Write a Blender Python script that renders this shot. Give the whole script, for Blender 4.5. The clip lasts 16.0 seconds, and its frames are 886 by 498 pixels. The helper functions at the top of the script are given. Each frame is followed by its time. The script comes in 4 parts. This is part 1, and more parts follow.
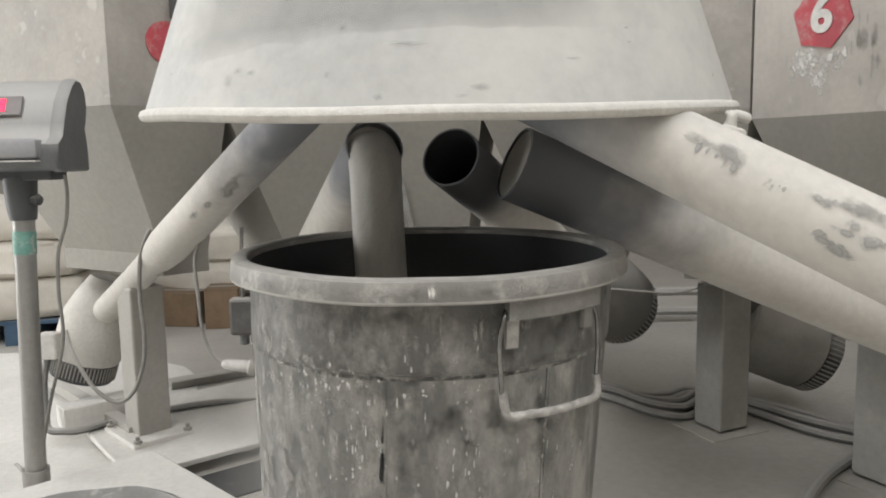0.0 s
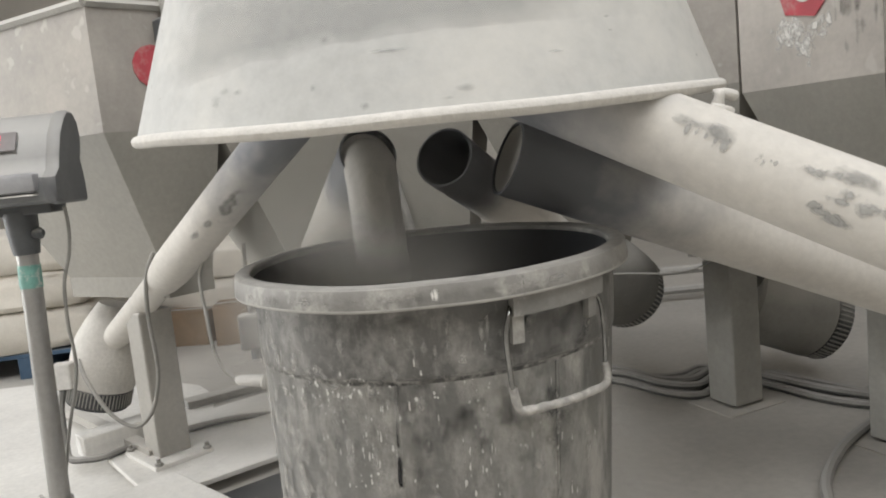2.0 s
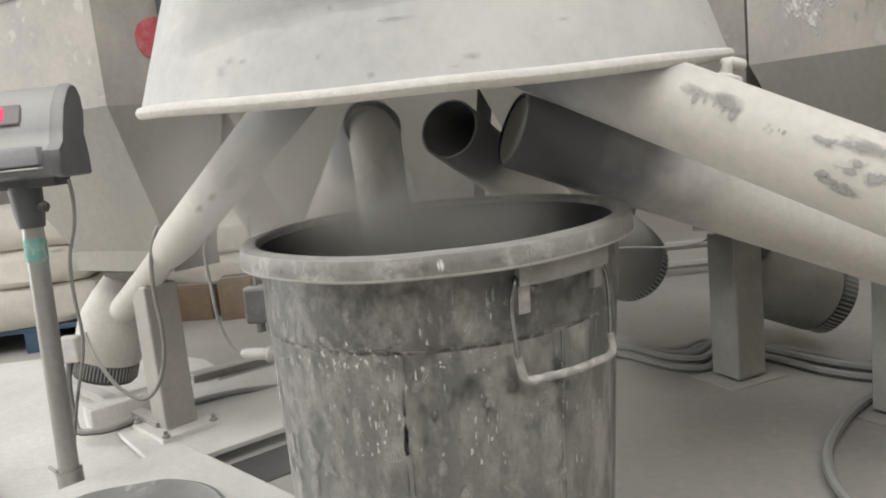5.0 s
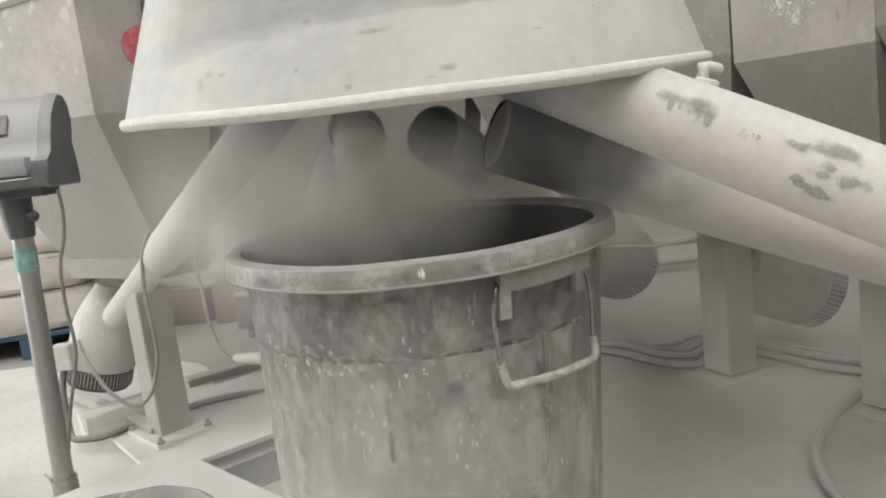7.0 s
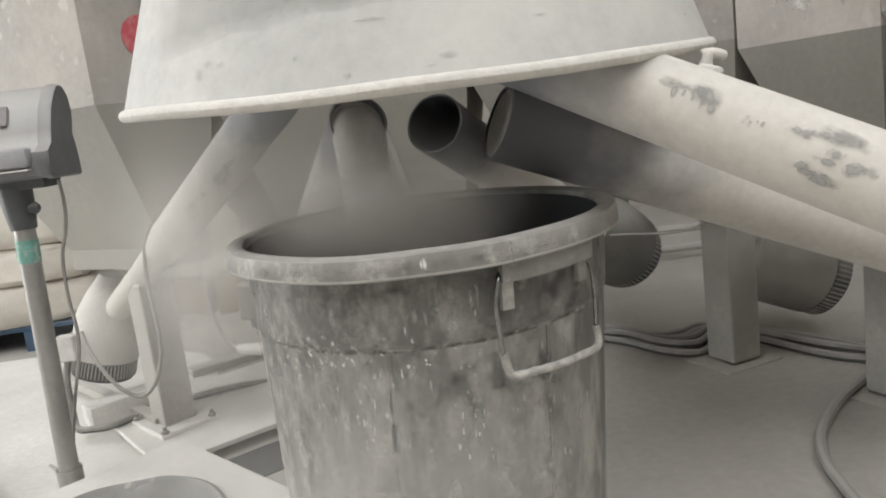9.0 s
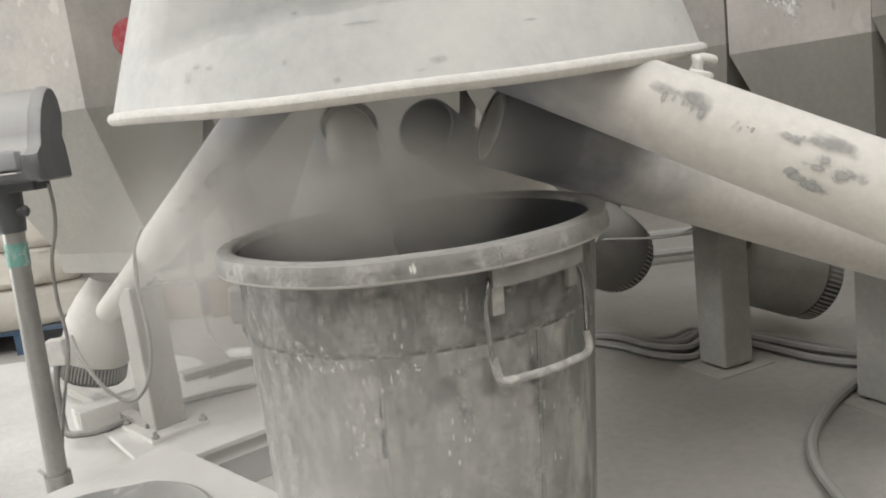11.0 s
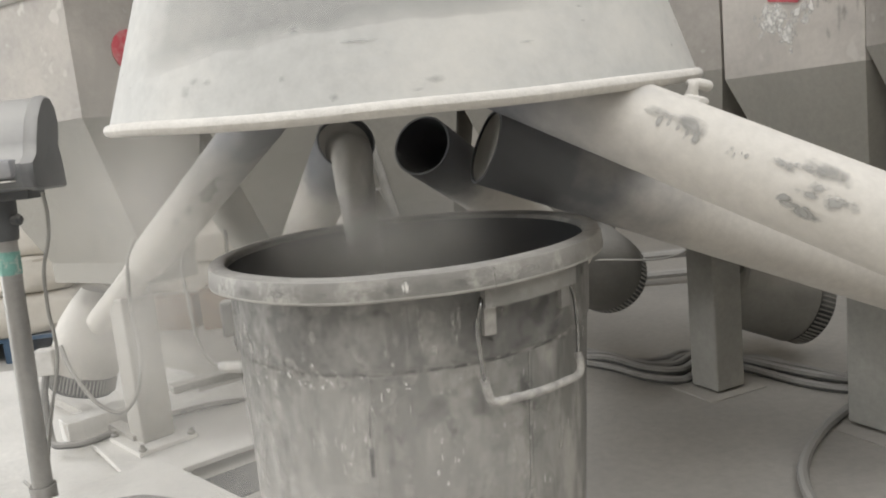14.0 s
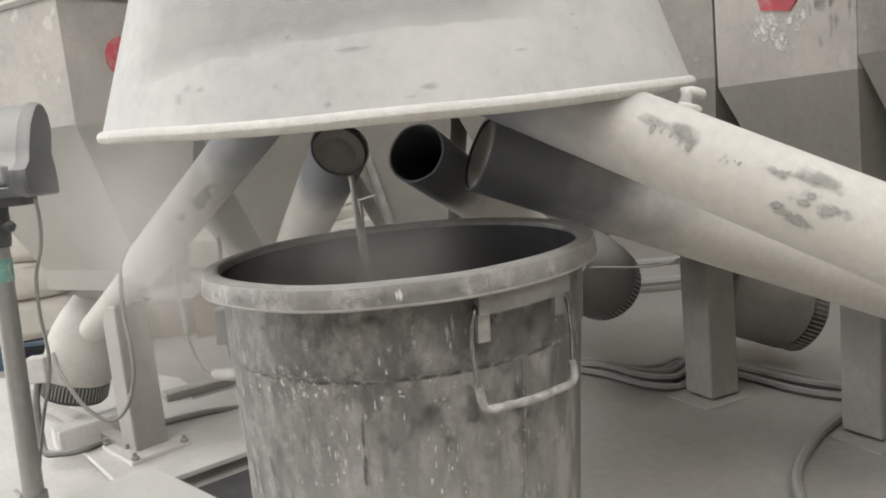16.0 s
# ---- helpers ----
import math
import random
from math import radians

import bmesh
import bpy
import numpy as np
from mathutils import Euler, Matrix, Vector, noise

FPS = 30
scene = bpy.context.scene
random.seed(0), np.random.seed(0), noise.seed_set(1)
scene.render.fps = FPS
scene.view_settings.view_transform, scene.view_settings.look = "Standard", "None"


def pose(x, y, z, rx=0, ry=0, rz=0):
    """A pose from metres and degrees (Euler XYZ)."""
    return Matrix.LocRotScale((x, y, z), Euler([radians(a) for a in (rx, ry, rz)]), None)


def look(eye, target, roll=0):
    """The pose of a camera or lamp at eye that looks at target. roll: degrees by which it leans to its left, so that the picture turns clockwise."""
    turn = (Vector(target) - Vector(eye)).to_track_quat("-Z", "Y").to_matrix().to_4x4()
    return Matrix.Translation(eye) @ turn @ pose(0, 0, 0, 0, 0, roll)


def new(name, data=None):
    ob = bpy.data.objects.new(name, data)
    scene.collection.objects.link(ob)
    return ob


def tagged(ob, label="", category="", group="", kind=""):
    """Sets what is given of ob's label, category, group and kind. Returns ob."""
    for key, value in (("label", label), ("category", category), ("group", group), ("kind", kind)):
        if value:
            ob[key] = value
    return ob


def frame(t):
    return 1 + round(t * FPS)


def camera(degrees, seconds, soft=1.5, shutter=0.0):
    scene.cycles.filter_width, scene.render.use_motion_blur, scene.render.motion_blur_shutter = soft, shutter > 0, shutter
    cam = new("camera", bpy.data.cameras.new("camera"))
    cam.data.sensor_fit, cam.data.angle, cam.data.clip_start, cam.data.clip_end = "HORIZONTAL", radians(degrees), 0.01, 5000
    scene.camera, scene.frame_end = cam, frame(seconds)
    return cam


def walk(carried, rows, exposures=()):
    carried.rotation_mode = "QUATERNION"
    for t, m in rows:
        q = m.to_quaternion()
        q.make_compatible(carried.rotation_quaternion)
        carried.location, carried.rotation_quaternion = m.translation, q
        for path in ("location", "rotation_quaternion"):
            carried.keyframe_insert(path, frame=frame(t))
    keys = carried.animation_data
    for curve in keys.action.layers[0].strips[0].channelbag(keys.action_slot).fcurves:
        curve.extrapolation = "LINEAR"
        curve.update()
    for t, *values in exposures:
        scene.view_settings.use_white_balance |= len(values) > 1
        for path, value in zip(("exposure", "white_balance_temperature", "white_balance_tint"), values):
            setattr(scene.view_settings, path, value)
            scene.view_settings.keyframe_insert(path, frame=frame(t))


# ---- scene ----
cam = camera(60.5, 16.0, soft=1.9)
scene.cycles.transparent_max_bounces = 80
PATH = [
    (0, (0.015, -1.184, 0.856), (0.026, 0.801, 0.615), -1.0),
    (0.5, (0.017, -1.189, 0.857), (0.033, 0.796, 0.607), -2.2),
    (1, (0.016, -1.197, 0.865), (0.021, 0.789, 0.63), -4.0),
    (1.5, (0.021, -1.193, 0.865), (0.021, 0.793, 0.63), -5.2),
    (2, (0.022, -1.189, 0.862), (0.02, 0.795, 0.614), -5.8),
    (2.5, (0.018, -1.187, 0.854), (0.011, 0.795, 0.586), -5.8),
    (3, (0.009, -1.194, 0.851), (-0.005, 0.785, 0.562), -5.5),
    (3.5, (0.012, -1.19, 0.85), (-0.008, 0.787, 0.55), -5.4),
    (4, (0.015, -1.19, 0.852), (-0.008, 0.787, 0.546), -5.5),
    (6.5, (0.03, -1.194, 0.862), (0.026, 0.782, 0.551), -6.6),
    (7, (0.039, -1.197, 0.867), (0.029, 0.778, 0.551), -6.8),
    (7.5, (0.039, -1.195, 0.868), (0.024, 0.779, 0.543), -7.0),
    (8, (0.036, -1.192, 0.868), (0.015, 0.779, 0.532), -7.2),
    (8.5, (0.038, -1.193, 0.868), (0.015, 0.777, 0.525), -7.2),
    (9, (0.041, -1.191, 0.868), (0.019, 0.779, 0.523), -7.2),
    (11.5, (0.046, -1.187, 0.868), (0.049, 0.785, 0.535), -6.8),
    (12, (0.046, -1.187, 0.867), (0.055, 0.786, 0.54), -6.5),
    (12.5, (0.047, -1.193, 0.87), (0.061, 0.782, 0.553), -6.3),
    (13, (0.045, -1.193, 0.871), (0.061, 0.784, 0.564), -6.0),
    (13.5, (0.048, -1.187, 0.871), (0.063, 0.79, 0.57), -5.8),
    (14, (0.048, -1.186, 0.871), (0.062, 0.792, 0.574), -5.7),
    (14.5, (0.048, -1.186, 0.871), (0.064, 0.792, 0.578), -5.7),
    (15, (0.047, -1.188, 0.871), (0.068, 0.791, 0.583), -5.6),
    (15.5, (0.045, -1.185, 0.87), (0.071, 0.795, 0.586), -5.6),
    (16, (0.049, -1.185, 0.871), (0.079, 0.795, 0.591), -5.6),
]
walk(cam, [(t, look(eye, target, roll)) for t, eye, target, roll in PATH])

HUB = Vector((0.0, 0.14, 0.0))

# ---- world, sun, large lights ----
world = bpy.data.worlds.new("world")
world.use_nodes = True
scene.world = world
sky = world.node_tree.nodes.new("ShaderNodeTexSky")
sky.sky_type, sky.sun_disc = "NISHITA", False
sky.sun_elevation, sky.sun_rotation = radians(45), radians(200)
world.node_tree.links.new(sky.outputs[0], world.node_tree.nodes["Background"].inputs[0])
world.node_tree.nodes["Background"].inputs[1].default_value = 0.1


def area(name, m, sx, sy, power, colour):
    data = bpy.data.lights.new(name, "AREA")
    data.shape, data.size, data.size_y, data.energy, data.color = "RECTANGLE", sx, sy, power, colour
    ob = new(name, data)
    ob.matrix_world = m
    return ob


# unseen roof strips assumed for overhead light; the gate follows from light at the left
area("assumed_skylight_lamp", look((-1.6, -2.2, 4.75), (-1.6, -2.2, 0)), 2.2, 4.0, 178, (1.0, 0.995, 0.98))
# added strip, set forward to brighten the floor right of the bucket
area("assumed_skylight_lamp", look((2.4, -2.2, 4.75), (2.4, -2.2, 0)), 1.6, 4.0, 138, (1.0, 0.995, 0.98))
area("gate_lamp", look((-5.8, 1.2, 1.7), (0, 1.2, 1.2)), 3.2, 2.8, 222, (1.0, 0.995, 0.985))
scene.view_settings.exposure = 0.0


# ---- materials ----
def mat(name, base, rough=0.8, metal=0.0, dark=0.75, scale=6.0, fine=60.0, bump=0.15, dust=0.0, dust_col=(0.62, 0.6, 0.56),
        streak=1.0, spots=0.0, up=0.0, relief=0.004):
    """A procedural surface: blotches at one scale, grain at a finer one, and a layer of settled powder."""
    m = bpy.data.materials.new(name)
    m.use_nodes = True
    nt = m.node_tree
    N, L = nt.nodes, nt.links
    b = N["Principled BSDF"]
    b.inputs["Metallic"].default_value = metal
    co = N.new("ShaderNodeTexCoord")
    mp = N.new("ShaderNodeMapping")
    mp.inputs["Scale"].default_value = (1, 1, 1 / streak)
    L.new(co.outputs["Object"], mp.inputs[0])

    def tex(s, detail=5, rough_=0.6, raw=False):
        n = N.new("ShaderNodeTexNoise")
        n.inputs["Scale"].default_value, n.inputs["Detail"].default_value, n.inputs["Roughness"].default_value = s, detail, rough_
        L.new(co.outputs["Object"] if raw else mp.outputs[0], n.inputs["Vector"])
        return n.outputs["Fac"]

    def ramp(src, a, bb, c0, c1):
        r = N.new("ShaderNodeValToRGB")
        r.color_ramp.elements[0].position, r.color_ramp.elements[1].position = a, bb
        r.color_ramp.elements[0].color, r.color_ramp.elements[1].color = (*c0, 1), (*c1, 1)
        L.new(src, r.inputs[0])
        return r.outputs[0]

    def mix(fac, a, bb, how="MIX"):
        x = N.new("ShaderNodeMix")
        x.data_type, x.blend_type = "RGBA", how
        for k, v in ((0, fac), (6, a), (7, bb)):
            if isinstance(v, (int, float)):
                x.inputs[k].default_value = v
            elif isinstance(v, tuple):
                x.inputs[k].default_value = (*v, 1)
            else:
                L.new(v, x.inputs[k])
        return x.outputs[2]

    big, small = tex(scale), tex(fine, 3, 0.7, True)
    col = ramp(big, 0.35, 0.7, tuple(c * dark for c in base), base)
    g = ramp(small, 0.3, 0.7, (0.92, 0.92, 0.92), (1.05, 1.05, 1.05))
    col = mix(1.0, col, g, "MULTIPLY")
    if dust:
        d = ramp(tex(scale * 1.7, 8, 0.68), 0.62 - 0.3 * dust, 0.72 - 0.1 * dust, (0, 0, 0), (1, 1, 1))
        col = mix(d, col, dust_col)
    if spots:
        s = ramp(tex(scale * 5, 2, 0.5), 0.66, 0.70, (0, 0, 0), (spots, spots, spots))
        col = mix(s, col, dust_col)
    if up:
        ge = N.new("ShaderNodeNewGeometry")
        se = N.new("ShaderNodeSeparateXYZ")
        L.new(ge.outputs["Normal"], se.inputs[0])
        wob = N.new("ShaderNodeMath")
        wob.operation = "MULTIPLY_ADD"
        L.new(big, wob.inputs[0])
        wob.inputs[1].default_value = 0.5
        L.new(se.outputs["Z"], wob.inputs[2])
        col = mix(ramp(wob.outputs[0], 0.25, 0.85, (0, 0, 0), (up, up, up)), col, dust_col)
    L.new(col, b.inputs["Base Color"])
    L.new(ramp(big, 0.3, 0.7, (rough * 0.85,) * 3, (min(1, rough * 1.1),) * 3), b.inputs["Roughness"])
    bp = N.new("ShaderNodeBump")
    bp.inputs["Strength"].default_value, bp.inputs["Distance"].default_value = bump, relief
    L.new(mix(0.35, small, big), bp.inputs["Height"])
    L.new(bp.outputs[0], b.inputs["Normal"])
    return m


M = {}
M["hood"] = mat("dusty_painted_steel", (0.53, 0.53, 0.51), 0.7, dark=0.93, scale=1.3, fine=45, bump=0.1, dust=0.55, dust_col=(0.645, 0.63, 0.59), streak=0.7)
M["tube"] = mat("powdered_steel_tube", (0.66, 0.63, 0.58), 0.85, dark=0.9, scale=3.0, bump=0.12)



def bare_and_shade(m, colour):
    """Lets a dark worn paint show where the mesh is marked bare; also carries the hood's shade."""
    N, L = m.node_tree.nodes, m.node_tree.links
    b = N["Principled BSDF"]
    src = b.inputs["Base Color"].links[0].from_socket
    at, nz, ad, mr, mx, co = (N.new(k) for k in ("ShaderNodeAttribute", "ShaderNodeTexNoise", "ShaderNodeMath", "ShaderNodeMapRange", "ShaderNodeMix", "ShaderNodeTexCoord"))
    at.attribute_name = "bare"
    nz.inputs["Scale"].default_value, nz.inputs["Detail"].default_value = 14.0, 5.0
    L.new(co.outputs["Object"], nz.inputs["Vector"])
    ad.operation, ad.inputs[1].default_value = "MULTIPLY_ADD", 0.7
    L.new(nz.outputs["Fac"], ad.inputs[0])
    L.new(at.outputs["Fac"], ad.inputs[2])
    mr.inputs["From Min"].default_value, mr.inputs["From Max"].default_value, mr.inputs["To Max"].default_value = 0.45, 1.15, 0.9
    L.new(ad.outputs[0], mr.inputs[0])
    mx.data_type = "RGBA"
    L.new(mr.outputs[0], mx.inputs[0])
    L.new(src, mx.inputs[6])
    mx.inputs[7].default_value = (*colour, 1)
    L.new(mx.outputs[2], b.inputs["Base Color"])


M["flange"] = mat("powder_caked_steel", (0.68, 0.655, 0.61), 0.9, dark=0.88, scale=14.0, fine=90, bump=0.6, relief=0.006)
bare_and_shade(M["tube"], (0.15, 0.158, 0.18))
M["hopper"] = mat("grimy_hopper_steel", (0.46, 0.428, 0.387), 0.7, dark=0.62, scale=3.2, bump=0.1, spots=0.35)
# lighter base than the other hoppers, used on hopper six only
M["hopper_pale"] = mat("paler_hopper_steel", (0.6, 0.56, 0.51), 0.7, dark=0.66, scale=3.0, bump=0.1, spots=0.35)
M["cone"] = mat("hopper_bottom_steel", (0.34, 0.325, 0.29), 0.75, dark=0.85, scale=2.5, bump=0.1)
M["post"] = mat("dusty_post_paint", (0.46, 0.44, 0.4), 0.8, dark=0.85, scale=5, bump=0.1, up=0.9)
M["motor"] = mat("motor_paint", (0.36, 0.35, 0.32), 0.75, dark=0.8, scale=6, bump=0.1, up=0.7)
M["fin"] = mat("dark_plastic", (0.06, 0.062, 0.065), 0.6, scale=20, up=0.55)
M["floor"] = mat("powdered_floor", (0.51, 0.486, 0.443), 0.9, dark=0.8, scale=1.4, fine=35, bump=0.25)
M["plate"] = mat("dusty_plate", (0.83, 0.81, 0.765), 0.85, dark=0.85, scale=4, bump=0.15)
M["bucket"] = mat("dusty_black_plastic", (0.235, 0.23, 0.215), 0.56, dark=0.58, scale=10, fine=140, bump=0.35, dust=0.52, dust_col=(0.39, 0.376, 0.348), streak=2.4, spots=0.25)
M["bucket_upper"] = mat("bare_shaded_plastic", (0.17, 0.165, 0.154), 0.5, dark=0.55, scale=8, fine=120, bump=0.3, dust=0.42, dust_col=(0.34, 0.328, 0.305), streak=1.6, spots=0.2)
# up=0.5 is powder and also puts the rim's top highlight into the colour
M["bucket_rim"] = mat("worn_plastic_rim", (0.31, 0.3, 0.28), 0.62, dark=0.6, scale=11, fine=110, bump=0.35, dust=0.36, dust_col=(0.5, 0.485, 0.45), up=0.5)
M["inside"] = mat("shaded_bucket_inside", (0.026, 0.028, 0.031), 0.7, dark=0.6, scale=6, bump=0.1)
M["chrome"] = mat("scratched_chrome", (0.36, 0.36, 0.35), 0.22, metal=1.0, dark=0.6, scale=40)
M["grip"] = mat("dusty_grip", (0.62, 0.6, 0.56), 0.8, dark=0.45, scale=45, fine=160, bump=0.4)
M["grey_plastic"] = mat("grey_plastic", (0.195, 0.2, 0.205), 0.5, dark=0.85, scale=5, bump=0.05, up=0.55)
M["dark_plastic"] = mat("dark_grey_plastic", (0.11, 0.115, 0.12), 0.5, scale=9, up=0.4)
M["steel"] = mat("brushed_post_steel", (0.42, 0.41, 0.39), 0.42, metal=0.55, dark=0.7, scale=9, streak=6)
M["tape"] = mat("green_tape", (0.2, 0.42, 0.36), 0.6, scale=30, dust=0.3)
M["sack"] = mat("woven_sack", (0.66, 0.62, 0.55), 0.9, dark=0.85, scale=9, fine=160, bump=0.3)
M["red"] = mat("red_sign", (0.56, 0.085, 0.105), 0.6, scale=9, dust=0.42, dust_col=(0.5, 0.32, 0.3))
M["white"] = mat("white_paint", (0.78, 0.76, 0.72), 0.6, scale=14)
M["card"] = mat("brown_carton", (0.27, 0.19, 0.12), 0.9, scale=12)
M["cable"] = mat("dusty_cable", (0.33, 0.32, 0.295), 0.8, scale=18, up=0.6)
M["cable_dark"] = mat("rubber_cable", (0.13, 0.127, 0.12), 0.8, scale=18, up=0.5)
M["pallet"] = mat("blue_plastic", (0.05, 0.1, 0.17), 0.7, scale=9, up=0.2)
# near-black for the sheet that stands for the plate's shadow
M["mat"] = mat("plate_shadow_dark", (0.05, 0.052, 0.056), 0.8, scale=8, dust=0.08)
M["lit_powder_floor"] = mat("lying_lit_powder", (0.85, 0.83, 0.785), 0.95, dark=0.85, scale=3, fine=50, bump=0.3)
M["bore"] = mat("shaded_bore", (0.075, 0.078, 0.085), 0.6, scale=12)
M["pale_plastic"] = mat("chalky_plastic", (0.44, 0.425, 0.39), 0.7, dark=0.65, scale=30, bump=0.3)
M["end_cap"] = mat("dark_grey_cap", (0.14, 0.143, 0.147), 0.5, dark=0.85, scale=6, bump=0.05, up=0.4)
M["grime"] = mat("grimy_seam", (0.15, 0.147, 0.138), 0.7, dark=0.4, scale=30, dust=0.6, dust_col=(0.4, 0.385, 0.36))
# darker copy of the motor paint, for bodies standing in shade
M["motor_shaded"] = mat("shaded_motor_paint", (0.17, 0.164, 0.148), 0.7, dark=0.75, scale=7, fine=60, bump=0.15, up=0.35)
M["fleck"] = mat("powder_fleck", (0.48, 0.465, 0.435), 0.9, dark=0.8, scale=40)
M["pan"] = mat("worn_steel_pan", (0.32, 0.315, 0.3), 0.55, dark=0.75, scale=8, dust=0.25)
M["lip"] = mat("glossy_grey_plastic", (0.4, 0.4, 0.41), 0.3, scale=8, bump=0.03)
M["window"] = mat("smoked_window", (0.3, 0.28, 0.28), 0.35, scale=9, bump=0.02)
M["wall"] = mat("plaster_wall", (0.6, 0.57, 0.52), 0.9, dark=0.85, scale=1.2, bump=0.2)
M["powder"] = mat("falling_powder", (0.62, 0.6, 0.56), 1.0, dark=0.85, scale=30, fine=220, bump=0.4, streak=5)


def glow(name, colour, power):
    m = bpy.data.materials.new(name)
    m.use_nodes = True
    b = m.node_tree.nodes["Principled BSDF"]
    b.inputs["Base Color"].default_value = (*colour, 1)
    b.inputs["Emission Color"].default_value = (*colour, 1)
    b.inputs["Emission Strength"].default_value = power
    return m


M["led"] = glow("red_led", (1.0, 0.03, 0.09), 1.6)


# ---- mesh helpers ----
def part(name, bm, material, parent=None, label="", smooth=False, m=None):
    me = bpy.data.meshes.new(name)
    bmesh.ops.recalc_face_normals(bm, faces=bm.faces)
    bm.to_mesh(me)
    bm.free()
    for q in me.polygons:
        q.use_smooth = smooth
    if smooth:
        me.set_sharp_from_angle(angle=radians(40))
    me.materials.append(material)
    ob = new(name, me)
    if parent is not None:
        ob.parent = parent
    if m is not None:
        ob.matrix_local = m
    if label:
        tagged(ob, label)
    return ob


def thing(name, label, category, m=None, group="", kind=""):
    ob = new(name)
    ob.empty_display_size = 0.05
    if m is not None:
        ob.matrix_world = m
    return tagged(ob, label, category, group, kind)


def box(x0, x1, y0, y1, z0, z1, bevel=0.0, bm=None):
    bm = bm or bmesh.new()
    vs = [bm.verts.new((x, y, z)) for x in (x0, x1) for y in (y0, y1) for z in (z0, z1)]
    fs = [bm.faces.new([vs[i] for i in q]) for q in ((0, 1, 3, 2), (4, 6, 7, 5), (0, 4, 5, 1), (2, 3, 7, 6), (0, 2, 6, 4), (1, 5, 7, 3))]
    if bevel:
        es = list({e for f in fs for e in f.edges})
        bmesh.ops.bevel(bm, geom=es, offset=bevel, segments=2, affect="EDGES", profile=0.5)
    return bm


def rings(loops, closed=True, cap=(False, False), bm=None):
    """A skin over rings of points, each of the same number."""
    bm = bm or bmesh.new()
    vs = [[bm.verts.new(p) for p in loop] for loop in loops]
    n = len(vs[0])
    for a, b in zip(vs, vs[1:]):
        for i in range(n if closed else n - 1):
            bm.faces.new((a[i], a[(i + 1) % n], b[(i + 1) % n], b[i]))
    if cap[0]:
        bm.faces.new(vs[0][::-1])
    if cap[1]:
        bm.faces.new(vs[-1])
    return bm


def lathe(profile, n=64, cap=(False, False), wob=0.0, bm=None):
    out = []
    for k, (r, z) in enumerate(profile):
        out.append([(r * math.cos(a) * (1 + wob * noise.noise((math.cos(a) * 2, math.sin(a) * 2, 3.1))),
                     r * math.sin(a) * (1 + wob * noise.noise((math.cos(a) * 2, math.sin(a) * 2, 7.7))),
                     z + 2 * wob * noise.noise((math.cos(a) * 2, math.sin(a) * 2, 5.0))) for a in (2 * math.pi * i / n for i in range(n))])
    return rings(out, cap=cap, bm=bm)


def along(points, radius, n=12, bm=None, cap=True):
    """A round bar that follows a line of points; radius: a number, or one for each point."""
    pts = [Vector(p) for p in points]
    rad = radius if isinstance(radius, (list, tuple)) else [radius] * len(pts)
    loops, side = [], None
    for i, p in enumerate(pts):
        d = (pts[min(i + 1, len(pts) - 1)] - pts[max(i - 1, 0)]).normalized()
        if side is None:
            side = d.cross((0, 0, 1) if abs(d.z) < 0.9 else (1, 0, 0)).normalized()
        side = (side - d * side.dot(d)).normalized()
        up = side.cross(d)
        loops.append([p + rad[i] * (math.cos(a) * side + math.sin(a) * up) for a in (2 * math.pi * k / n for k in range(n))])
    return rings(loops, cap=(cap, cap), bm=bm)


def smooth_line(points, steps=8):
    """Catmull-Rom through the points."""
    p = [Vector(q) for q in points]
    p = [2 * p[0] - p[1], *p, 2 * p[-1] - p[-2]]
    out = []
    for i in range(1, len(p) - 2):
        for k in range(steps):
            t = k / steps
            a, b, c, d = p[i - 1:i + 3]
            out.append(0.5 * (2 * b + (c - a) * t + (2 * a - 5 * b + 4 * c - d) * t * t + (3 * b - a - 3 * c + d) * t ** 3))
    return out + [p[-2]]


def blot(f, u, v, du, dv, seed, n=18, rough=0.3):
    """A ragged patch round (u, v), laid onto the surface f(u, v), thinning out towards its edge."""
    verts, faces, thin = [Vector(f(u, v))], [], [0.55]
    steps = (0.3, 0.55, 0.8, 1.0)
    for k in steps:
        for i in range(n):
            a = 2 * math.pi * i / n
            q = k * (1 + rough * noise.noise((math.cos(a) * 1.7, math.sin(a) * 1.7, seed * 3.7)))
            verts.append(Vector(f(u + du * q * math.cos(a), v + dv * q * math.sin(a))))
            thin.append(0.55 * (1 - k))
    for i in range(n):
        j = (i + 1) % n
        faces.append((0, 1 + i, 1 + j))
        for w in range(len(steps) - 1):
            a, b = 1 + w * n, 1 + (w + 1) * n
            faces.append((a + i, b + i, b + j, a + j))
    return verts, faces, thin


def stain(name, shape, material, parent, label=""):
    verts, faces, thin = shape
    me = bpy.data.meshes.new(name)
    me.from_pydata(verts, [], faces)
    me.attributes.new("thick", "FLOAT", "POINT").data.foreach_set("value", thin)
    for q in me.polygons:
        q.use_smooth = True
    me.materials.append(material)
    o = new(name, me)
    o.parent = parent
    return tagged(o, label) if label else o


